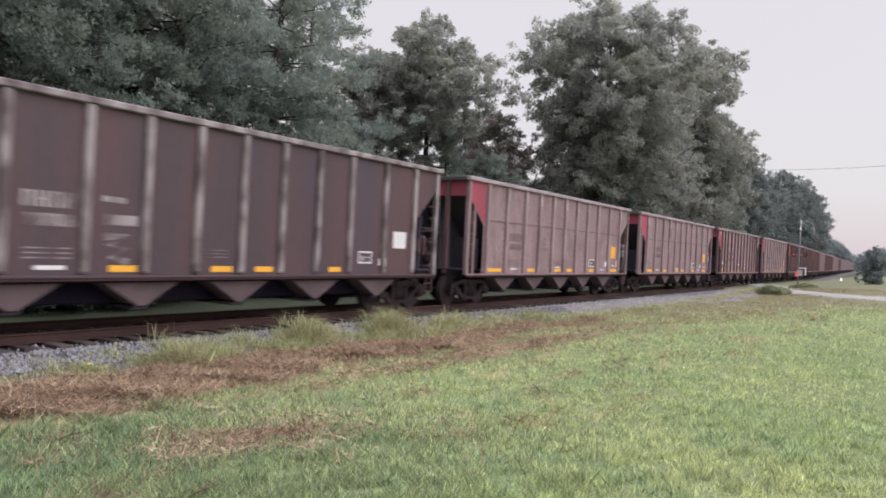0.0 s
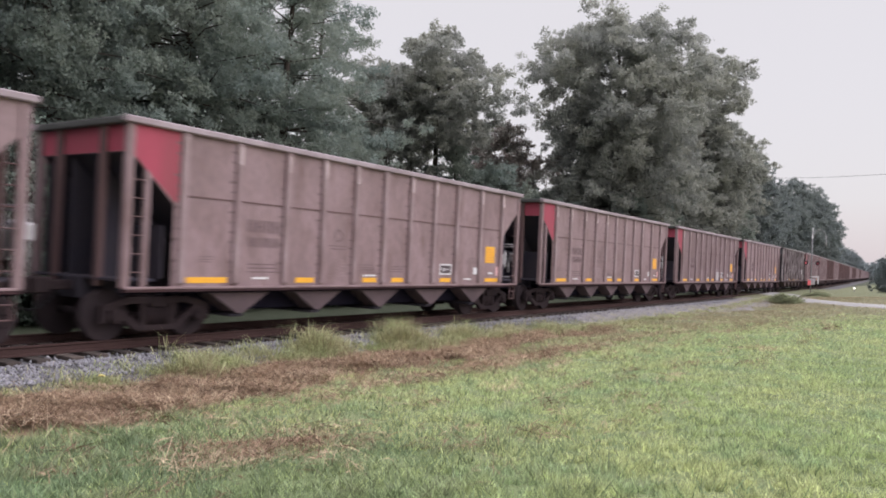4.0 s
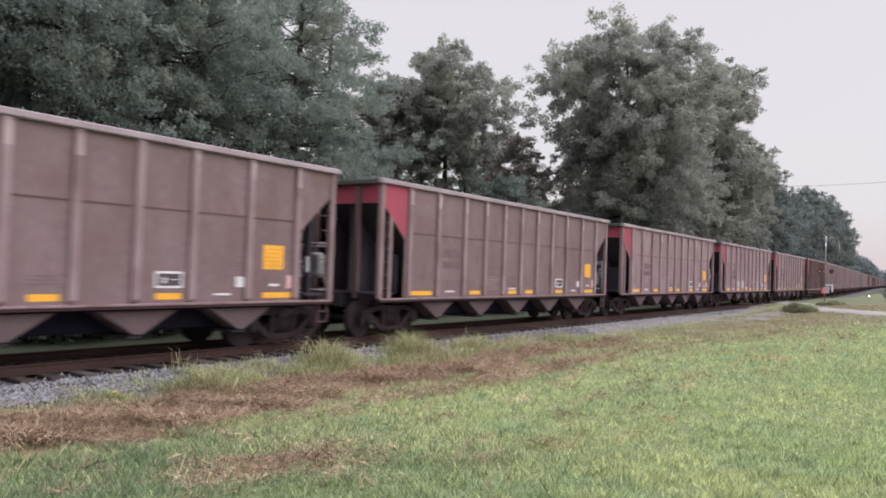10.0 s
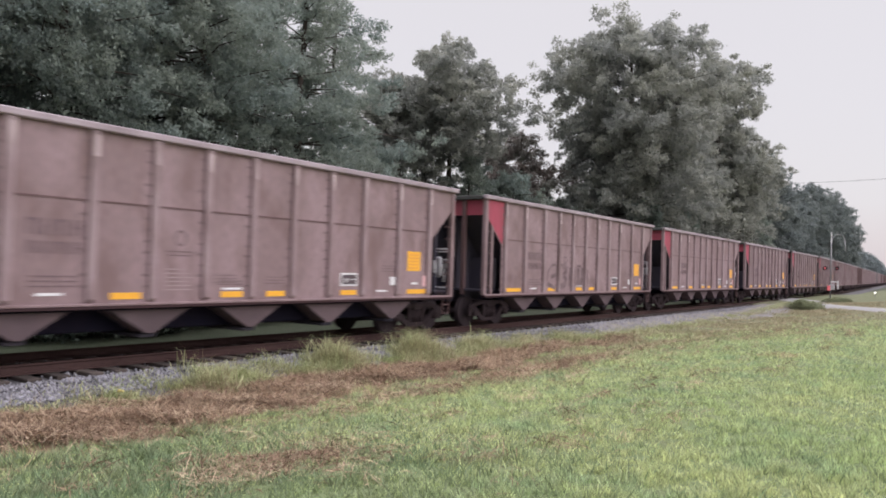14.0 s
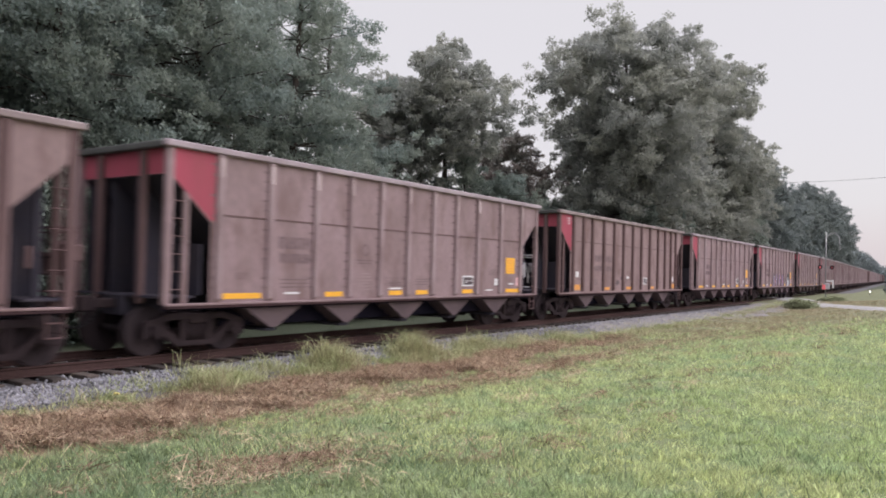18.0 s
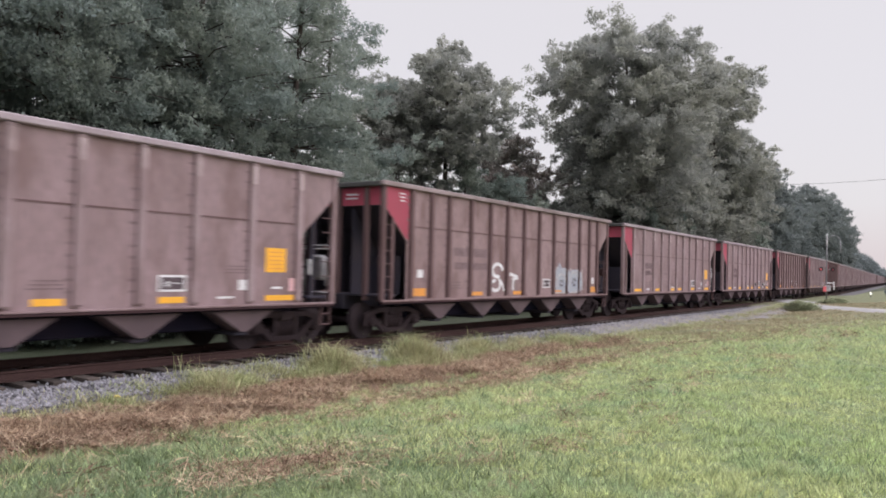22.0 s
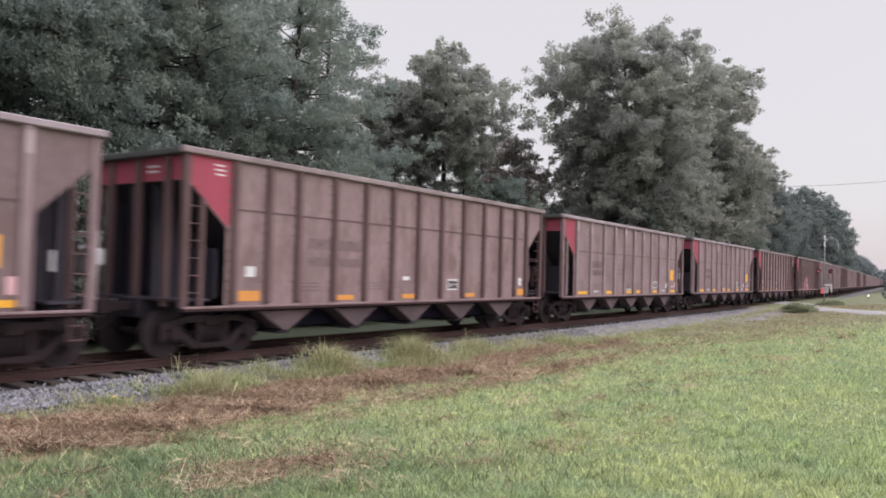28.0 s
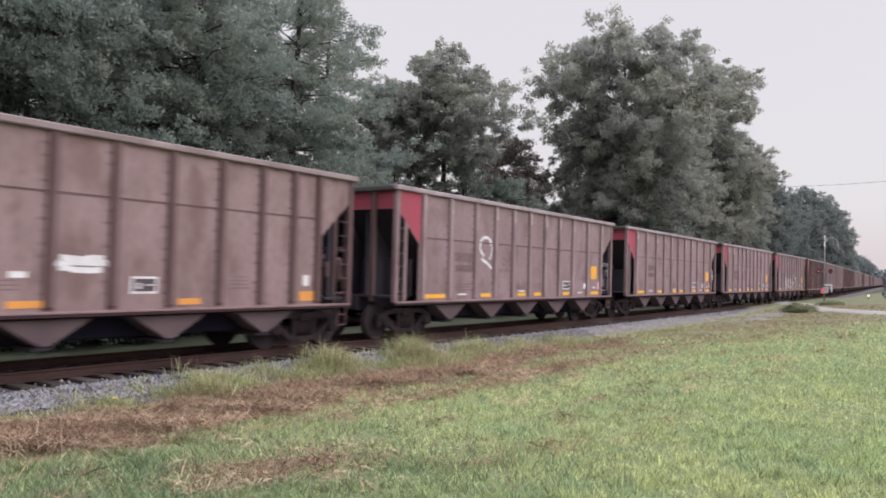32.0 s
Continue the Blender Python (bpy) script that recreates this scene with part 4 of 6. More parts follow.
def build_train():
    first, cars = {}, {}
    for n in range(FIRST, LAST + 1):
        st, far = style_of(n), n < -5
        if (st, far) not in first:
            cars[n] = first[st, far] = make_car(st, far)
        else:
            cars[n] = copy_thing(first[st, far], Matrix.Identity(4))
        cars[n].name = "hopper_car"
        tagged(cars[n], PAINTED.get(n, LABELS[st]), "hopper car", "cars of the coal train")
        cars[n].matrix_basis = car_pose(n, 0)
        for o in cars[n].children:
            if n in DULLER and o.name.startswith("side_panel"):
                o.material_slots[0].link = "OBJECT"
                o.material_slots[0].material = PAINT_C
    return cars


PAINTED = {2: "weathered taupe coal hopper car with a white paint blob", 6: "rusty red-brown coal hopper car with a white painted loop",
           8: "weathered taupe coal hopper car with two white paint patches", 14: "weathered taupe coal hopper car with brown outlined graffiti",
           16: "weathered taupe coal hopper car with black and white graffiti", 21: "weathered taupe coal hopper car with small black tags",
           23: "rusty red-brown coal hopper car with pale blue graffiti", 26: "rusty red-brown coal hopper car with large pink graffiti",
           31: "weathered taupe coal hopper car with big white painted strokes", 34: "weathered taupe coal hopper car with a white painted loop",
           35: "rusty red-brown coal hopper car with a white smear"}
CARS = build_train()


def sprayed(n, mat, strokes, name="graffiti", y=-1.4955):
    """Painted strokes on the near side of car n: (width, points), points as (x, z)."""
    bm = fresh()
    for i, (w, pts) in enumerate(strokes):
        ribbon(bm, pts, w, y - 0.0012 * i)
    ob = part(name, bm, mat, CARS[n])
    return ob


def blot(cx, cz, rx, rz, seed, rows=5):
    """An uneven painted patch as overlapping strokes."""
    r = random.Random(seed)
    out = []
    for i in range(rows):
        z = cz + rz * (2 * (i + 0.5) / rows - 1)
        half = rx * math.sqrt(max(0.1, 1 - ((z - cz) / rz) ** 2 * 0.8))
        pts = [(cx + half * (u / 3 - 1) + r.uniform(-0.05, 0.05), z + r.uniform(-0.03, 0.03)) for u in range(7)]
        out.append((2.3 * rz / rows, pts))
    return out


sprayed(2, SPRAY_FADED, blot(1.72, 1.25, 0.42, 0.25, 1, 6) + [(0.10, [(1.55, 1.4), (1.62, 1.68)])])
loop = arc(-1.65, 2.45, 0.30, 0.40, -20, 250, 14) + [(-1.95, 2.10), (-1.62, 1.98), (-1.30, 1.84)]
sprayed(6, SPRAY_FADED, [(0.035, loop), (0.05, [(-1.75, 2.45), (-1.45, 2.28)]), (0.05, [(-1.72, 2.22), (-1.42, 2.18)])])
sprayed(6, SPRAY_BLUE, [(0.06, [(-1.85, 1.24), (-1.55, 1.27), (-1.2, 1.22)]), (0.04, [(-1.75, 1.15), (-1.3, 1.14)])])
sprayed(6, SPRAY_DARK, [(0.07, arc(2.85, 1.52, 0.30, 0.25, 0, 330, 12)), (0.05, [(2.6, 1.35), (3.1, 1.62)]), (0.04, [(2.80, 1.62), (3.15, 1.42)])])
sprayed(7, FADED_TAG, [(0.06, [(0.26, 2.12), (0.6, 2.16), (1.05, 2.02), (0.5, 1.95), (0.3, 1.82), (0.8, 1.78), (1.08, 1.85)]), (0.06, [(0.35, 1.72), (0.7, 1.65), (1.0, 1.72)]),
                         (0.08, [(2.6, 1.66), (3.0, 1.62), (3.4, 1.55)]), (0.09, [(3.72, 1.82), (4.15, 1.80)]), (0.07, [(4.5, 1.74), (4.85, 1.70)])])
sprayed(7, WHITE, [(0.05, [(2.80, 1.76), (3.3, 1.77)])])
sprayed(8, SPRAY_FADED, blot(-2.78, 1.34, 0.42, 0.16, 3, 4) + [(0.10, [(-2.5, 1.22), (-2.33, 1.16)])], "white_patch")
sprayed(8, SPRAY_FADED, blot(-1.68, 1.36, 0.44, 0.25, 4, 5) + [(0.10, [(-1.4, 1.18), (-1.22, 1.07)])], "white_patch")
sprayed(10, FADED_TAG, [(0.05, [(-1.6, 1.5), (-1.2, 1.62), (-0.9, 1.42), (-0.5, 1.5), (-0.2, 1.35)]), (0.04, [(-1.5, 1.3), (-0.4, 1.28)])])
sprayed(14, FADED_TAG, [(0.09, [(-3.05, 1.30), (-3.0, 1.65), (-2.75, 1.86), (-2.42, 1.88)]), (0.16, [(-2.36, 1.88), (-2.40, 1.52), (-2.80, 1.44)]), (0.14, [(-3.08, 1.22), (-2.7, 1.12), (-2.45, 1.05)]),
                         (0.08, [(-2.12, 1.86), (-1.72, 1.90)]), (0.20, [(-1.70, 1.84), (-1.60, 1.68), (-1.82, 1.52)]), (0.22, [(-1.82, 1.52), (-1.60, 1.36), (-1.68, 1.18), (-2.02, 1.10)]), (0.08, [(-2.14, 1.80), (-2.12, 1.10)]),
                         (0.10, [(-1.36, 1.10), (-1.30, 1.62), (-1.14, 1.78), (-0.98, 1.66)]), (0.20, [(-0.96, 1.74), (-0.92, 1.12)]), (0.07, [(-1.28, 1.42), (-1.0, 1.40)]),
                         (0.09, [(-0.72, 1.86), (-0.36, 1.88)]), (0.24, [(-0.60, 1.78), (-0.56, 1.14)]), (0.22, [(-0.24, 1.82), (-0.22, 1.36), (-0.40, 1.18)]), (0.08, [(-0.05, 1.82), (0.08, 1.84)]), (0.18, [(0.20, 1.74), (0.22, 1.40), (0.14, 1.12)])])
sprayed(16, BLACK, [(0.55, [(3.58, 1.66), (4.67, 1.66)]), (0.35, [(3.75, 1.28), (4.67, 1.30)])])
sprayed(16, SPRAY_BLUE, blot(4.05, 1.12, 0.62, 0.20, 6, 4) + [(0.12, arc(3.75, 1.38, 0.18, 0.12, 0, 340, 10)), (0.12, arc(4.2, 1.46, 0.2, 0.12, 0, 340, 10)), (0.10, arc(4.5, 1.2, 0.2, 0.16, 0, 340, 10))], y=-1.502)
sprayed(16, WHITE, [(0.04, arc(3.75, 1.38, 0.2, 0.14, 0, 350, 12)), (0.04, arc(4.2, 1.46, 0.22, 0.14, 0, 350, 12)), (0.04, arc(4.5, 1.2, 0.22, 0.18, 0, 350, 12)), (0.04, arc(4.0, 1.06, 0.3, 0.12, 0, 350, 12))], y=-1.512)
sprayed(16, SPRAY_BROWN, [(0.14, [(2.2, 2.0), (2.6, 2.05), (2.9, 1.85)]), (0.2, [(2.3, 1.7), (2.8, 1.62)])] + blot(2.75, 1.35, 0.62, 0.34, 21, 6), y=-1.493)
sprayed(16, SPRAY_PURPLE, blot(-1.55, 1.42, 0.36, 0.46, 22, 6) + blot(-0.55, 1.40, 0.40, 0.46, 23, 6) + blot(0.52, 1.38, 0.42, 0.44, 24, 6) + blot(1.68, 1.38, 0.42, 0.42, 25, 6), y=-1.4945)
sprayed(16, BLACK, [(0.16, [(-1.8, 0.98), (-1.75, 1.85), (-1.35, 1.82)]), (0.14, [(-0.9, 0.98), (-0.6, 1.85), (-0.22, 1.0)]), (0.14, [(0.2, 1.82), (0.22, 1.0), (0.85, 1.02)]), (0.15, [(1.35, 1.0), (1.38, 1.84), (2.0, 1.80)]), (0.14, [(2.45, 1.0), (2.5, 1.78), (3.1, 1.5)])], y=-1.504)
sprayed(16, WHITE, [(0.05, [(-1.62, 1.0), (-1.6, 1.68), (-1.32, 1.66)]), (0.05, [(-0.78, 1.02), (-0.58, 1.6), (-0.38, 1.05)]), (0.05, [(0.34, 1.8), (0.36, 1.16), (0.86, 1.18)]), (0.05, [(1.52, 1.0), (1.54, 1.68), (2.0, 1.66)])], y=-1.514)
sprayed(16, SPRAY_PINK, [(0.12, [(-1.2, 1.15), (-1.15, 1.6)]), (0.12, [(1.0, 1.5), (1.05, 1.9)]), (0.10, [(2.15, 1.2), (2.2, 1.6)])], y=-1.514)
sprayed(18, SPRAY_DARK, [(0.16, [(-1.70, 1.22), (-1.40, 1.28)]), (0.14, [(-1.22, 1.42), (-0.92, 1.52)])])
sprayed(21, BLACK, [(0.22, [(1.45, 1.24), (2.0, 1.24)]), (0.10, [(3.78, 1.38), (4.05, 1.25), (4.3, 1.40)]), (0.14, [(3.85, 1.2), (4.45, 1.22)])])
sprayed(23, WHITE, [(0.11, arc(-1.55, 1.72, 0.30, 0.20, 0, 290, 12) + [(-1.45, 1.45), (-1.2, 1.25), (-1.12, 1.08)]), (0.10, arc(-1.65, 1.25, 0.28, 0.16, 90, 400, 12)), (0.10, [(-0.78, 1.62), (-0.25, 1.52)]), (0.10, [(-0.55, 1.5), (-0.55, 1.10)])])
sprayed(23, SPRAY_BLUE, blot(2.98, 1.42, 0.60, 0.44, 31, 9) + blot(4.08, 1.38, 0.68, 0.42, 32, 9) + [(0.12, [(2.62, 1.75), (2.78, 2.02), (2.95, 1.8)])], y=-1.4935)
sprayed(23, SPRAY_BLUE, [(0.16, [(2.55, 1.08), (2.80, 1.78)]), (0.15, arc(2.95, 1.32, 0.26, 0.22, 0, 350, 12)), (0.12, arc(3.42, 1.42, 0.20, 0.26, -60, 230, 10)), (0.16, [(3.62, 1.72), (3.66, 1.06)]),
                         (0.15, arc(4.02, 1.36, 0.24, 0.26, 20, 330, 12)), (0.18, [(4.38, 1.10), (4.36, 1.72), (4.62, 1.66), (4.66, 1.10)])])
sprayed(23, SPRAY_FADED, [(0.06, [(2.42, 1.0), (2.50, 1.86), (2.70, 1.90)]), (0.06, arc(2.95, 1.32, 0.38, 0.33, 20, 200, 10)), (0.06, [(3.25, 1.78), (3.6, 1.86), (3.8, 1.8)]), (0.06, arc(4.02, 1.36, 0.36, 0.38, 30, 200, 10)),
                          (0.06, [(4.25, 1.82), (4.70, 1.80), (4.80, 1.05)]), (0.05, [(2.45, 0.99), (3.3, 0.98)]), (0.05, [(3.75, 0.98), (4.6, 1.0)])], y=-1.514)
sprayed(23, SPRAY_DARK, [(0.05, arc(2.95, 1.32, 0.13, 0.10, 0, 350, 10)), (0.05, [(3.42, 1.55), (3.44, 1.25)]), (0.05, arc(4.02, 1.36, 0.12, 0.13, 20, 330, 10)), (0.04, [(4.50, 1.50), (4.51, 1.12)])], y=-1.524)
sprayed(26, SPRAY_BROWN, [(0.07, [(-2.28, 1.55), (-2.22, 1.95), (-1.9, 2.11), (-1.3, 2.10), (-0.6, 2.12), (-0.34, 2.08), (-0.28, 1.5)]), (0.06, arc(-2.45, 1.25, 0.27, 0.30, 20, 180, 8))])
sprayed(26, SPRAY_PINK, blot(-1.25, 1.52, 1.02, 0.58, 9, 8) + blot(-2.42, 1.20, 0.26, 0.30, 10, 5) + blot(-0.22, 1.08, 0.32, 0.22, 12, 4) + blot(0.07, 1.77, 0.12, 0.12, 11, 3))
sprayed(26, PINK, [(0.07, [(-2.2, 1.5), (-2.1, 1.9), (-1.85, 2.0)]), (0.07, [(-1.7, 1.1), (-1.66, 1.8)]), (0.07, [(-1.12, 1.1), (-1.06, 1.95)]), (0.06, [(-2.5, 1.4), (-2.3, 1.38)]), (0.10, [(-1.9, 1.95), (-1.95, 1.3)]), (0.08, [(-1.35, 2.0), (-1.4, 1.15)]), (0.08, [(-0.8, 1.95), (-0.75, 1.55), (-0.45, 1.48)]), (0.05, [(-0.95, 1.45), (-0.7, 1.40), (-0.4, 1.46)])], y=-1.524)
sprayed(31, WHITE, [(0.14, [(-3.15, 1.12), (-3.12, 1.9)]), (0.14, arc(-3.0, 1.75, 0.42, 0.18, 90, -90, 8)), (0.15, arc(-3.0, 1.32, 0.55, 0.22, 90, -90, 8)),
                    (0.12, [(-2.15, 1.74), (-1.25, 1.76)]), (0.21, [(-1.70, 1.68), (-1.70, 1.28)]), (0.12, [(-2.17, 1.20), (-1.22, 1.22)]),
                    (0.16, [(-0.52, 1.92), (-0.66, 1.62)]), (0.14, arc(-0.58, 1.36, 0.30, 0.22, 90, 450, 14)), (0.16, [(0.60, 2.18), (0.52, 1.75)]), (0.14, [(0.52, 1.75), (0.2, 1.15)]),
                    (0.14, [(0.52, 1.75), (0.95, 1.15)]), (0.10, [(0.1, 1.55), (1.03, 1.52)]), (0.12, [(1.38, 1.12), (1.42, 1.95)]), (0.10, [(1.35, 1.92), (2.2, 1.95)]), (0.13, [(2.10, 1.9), (2.14, 1.08)])])
sprayed(26, SPRAY_BROWN, [(0.035, [(-1.78, 2.05), (-1.82, 1.2)]), (0.035, [(-1.22, 2.05), (-1.26, 1.1)]), (0.035, [(-0.66, 2.0), (-0.62, 1.6)])], y=-1.532)
sprayed(26, SPRAY_PINK, [(0.105, [(-2.05, 1.05), (-2.05, 2.0)]), (0.105, [(-1.0, 1.0), (-1.0, 2.1)]), (0.105, [(0.1, 1.66), (0.1, 1.9)])], y=-1.577)
sprayed(23, SPRAY_BLUE, [(0.105, [(3.42, 1.02), (3.42, 1.82)]), (0.105, [(4.45, 1.02), (4.45, 1.76)])], y=-1.577)
loop = arc(-2.78, 2.50, 0.34, 0.28, 10, 250, 12) + [(-3.02, 2.10), (-2.7, 2.0), (-2.42, 1.84)]
sprayed(34, WHITE, [(0.09, loop), (0.05, arc(-2.7, 2.4, 0.28, 0.34, 60, -60, 8))])
sprayed(35, WHITE, blot(0.65, 1.67, 0.46, 0.13, 13, 3))
sprayed(0, STAKE_DARK, [(0.10, [(-3.1, 2.22), (-2.65, 2.20)]), (0.18, [(-3.05, 1.86), (-2.4, 1.86)]), (0.14, [(-3.05, 1.56), (-2.6, 1.58), (-2.95, 1.42), (-2.6, 1.36), (-2.9, 1.22), (-2.55, 1.12)])])


# ---------------------------------------------------------------- trees
def leaf_cloud(rng, centres, radii, count, size, squash=0.75, axis=None):
    """Small leaf sprays scattered through soft-edged clumps; axis: a point inside the crown, away from which the sprays lean."""
    k = rng.choice(len(centres), count, p=(radii ** 2) / (radii ** 2).sum())
    d = rng.normal(size=(count, 3))
    d /= np.linalg.norm(d, axis=1)[:, None]
    r = radii[k] * rng.uniform(0.0, 1.0, count) ** 0.5 * (1 + 0.07 * rng.normal(size=count))
    lobe = rng.normal(size=(len(centres), 7, 3))
    lobe *= (rng.uniform(0.4, 1.05, (len(centres), 7)) / np.linalg.norm(lobe, axis=2))[..., None]
    p = centres[k] + (lobe[k, rng.integers(0, 7, count)] * radii[k][:, None] + d * 0.52 * r[:, None]) * np.array([1, 1, squash])
    u = rng.normal(size=(count, 3))
    u /= np.linalg.norm(u, axis=1)[:, None]
    w = np.cross(u, d + 0.5 * rng.normal(size=(count, 3)))
    w /= np.linalg.norm(w, axis=1)[:, None] + 1e-9
    s = size * rng.uniform(0.55, 1.45, count)[:, None]
    out = np.zeros((count, 3))
    if axis is not None:
        out = p - axis
        out /= np.linalg.norm(out, axis=1)[:, None] + 1e-9
    N = 0.25 * d + 0.5 * out + np.array([0, 0, 0.25]) + 0.6 * rng.normal(size=(count, 3))
    N /= np.linalg.norm(N, axis=1)[:, None]
    w = np.where(((np.cross(w, u) * N).sum(1) < 0)[:, None], -w, w)
    V = np.stack([p - u * s, p + w * s * 0.62, p + u * s, p - w * s * 0.62], 1).reshape(-1, 3)
    return V, np.arange(count * 4).reshape(-1, 4), np.repeat(N, 4, 0)


def limb(out, pts, r0, r1, sides=5):
    """A tapered, bent stem, added to the lists of vertices and faces."""
    vs, fs = out
    first = len(vs)
    for i, p in enumerate(pts):
        d = (pts[min(i + 1, len(pts) - 1)] - pts[max(i - 1, 0)]).normalized()
        a = d.orthogonal().normalized()
        b = d.cross(a)
        r = r0 + (r1 - r0) * i / (len(pts) - 1)
        for j in range(sides):
            t = math.tau * j / sides
            vs.append((p + a * r * math.cos(t) + b * r * math.sin(t))[:])
    for i in range(len(pts) - 1):
        for j in range(sides):
            q, k = first + i * sides, (j + 1) % sides
            fs.append((q + j, q + k, q + sides + k, q + sides + j))


def make_tree(name, seed, height, profile, leaves, size, mat, tiers=22, clump=0.95, bare=0.0, lobes=0.16, core=0.15):
    """A bent, tapered trunk with limbs, and a crown of leaf clumps along them. profile: (share of the height, reach of the limbs in metres);
    bare: the share of clumps that is missing; lobes: how uneven the outline is; core: the inner share of the limbs that bears no leaves."""
    rng = np.random.default_rng(seed)
    tree = new(name)
    wood = ([], [])
    n = 10
    lean = rng.normal(size=2) * 0.015 * height
    trunk = [Vector((lean[0] * (i / n) ** 2 + 0.004 * height * math.sin(i * 1.7 + seed), lean[1] * (i / n) ** 2, height * 0.95 * i / n)) for i in range(n + 1)]
    r0 = 0.013 * height + 0.05
    limb(wood, trunk, r0, r0 * 0.15, 10)
    us, rs_ = [p[0] for p in profile], [p[1] for p in profile]
    low = us[0]
    cs, rs = [], []
    for i in range(tiers):
        u = low + (0.985 - low) * (i + rng.uniform(0.2, 0.8)) / tiers
        base = trunk[min(n - 1, int(u * n))].lerp(trunk[min(n, int(u * n) + 1)], u * n - int(u * n))
        reach = float(np.interp(u, us, rs_))
        arms = max(3, int(round(math.tau * reach * 0.62 / (1.5 * clump))))
        a0 = rng.uniform(0, math.tau)
        for j in range(arms):
            a = a0 + math.tau * j / arms + rng.normal() * 0.25
            wave = 1 + lobes * (math.sin(2 * a + seed + 9 * u) + math.sin(3 * a - 14 * u + 2 * seed))
            q = reach * wave * rng.uniform(0.72, 1.03)
            rise = rng.uniform(-0.05, 0.22) * q
            tip = base + Vector((math.cos(a) * q, math.sin(a) * q, rise))
            mid = base.lerp(tip, 0.5) + Vector((rng.normal() * 0.05 * q, rng.normal() * 0.05 * q, rng.uniform(-0.06, 0.06) * q))
            if j % 3 == 0:
                limb(wood, [base, mid, base.lerp(tip, 0.85)], 0.015 + r0 * 0.22 * (1.1 - u), 0.01, 5)
            f = 1.0
            while f > core and q * f > 0.3:
                if rng.random() > bare:
                    c = (base.lerp(mid, f * 2) if f < 0.5 else mid.lerp(tip, f * 2 - 1)) + Vector(rng.normal(size=3) * 0.25 * clump)
                    cs.append(c)
                    rs.append(clump * rng.uniform(0.5, 1.15))
                f -= 1.15 * clump / q
    for _ in range(3):
        cs.append(trunk[-1] + Vector((rng.normal() * 0.5, rng.normal() * 0.5, -0.25 - 0.05 * height * rng.random())))
        rs.append(clump * 0.8)
    me = bpy.data.meshes.new("trunk")
    me.from_pydata(wood[0], [], wood[1])
    me.polygons.foreach_set("use_smooth", np.ones(len(wood[1]), dtype=bool))
    me.update()
    me.materials.append(BARK)
    stem = new("trunk", me)
    stem.parent = tree
    V, F, N = leaf_cloud(rng, np.array([c[:] for c in cs]), np.array(rs), leaves, size, 0.75, np.array((0, 0, height * (low + 1) * 0.42)))
    me = soup("crown", V, F, mat, True)
    me.normals_split_custom_set_from_vertices(N)
    crown = new("crown", me)
    crown.parent = tree
    return tree


def at_azimuth(az, y):
    return y / math.tan(radians(az)), y


PROTO = {}


def plant(key, x, y, turn=0.0, scale=1.0, label="", category="tree", group="trees beyond the track"):
    """Stands a tree of that kind on the ground; the first one of a kind is the original."""
    name = KINDS[key][0]
    m = pose(x, y, float(ground_z(x, y)) - 0.1, 0, 0, turn)
    if key not in PROTO:
        PROTO[key] = t = make_tree(*KINDS[key])
        t.matrix_basis = m
    else:
        t = copy_thing(PROTO[key], m)
    t.scale = (scale, scale, scale)
    return tagged(t, label or TREE_LABELS[name], category, group)


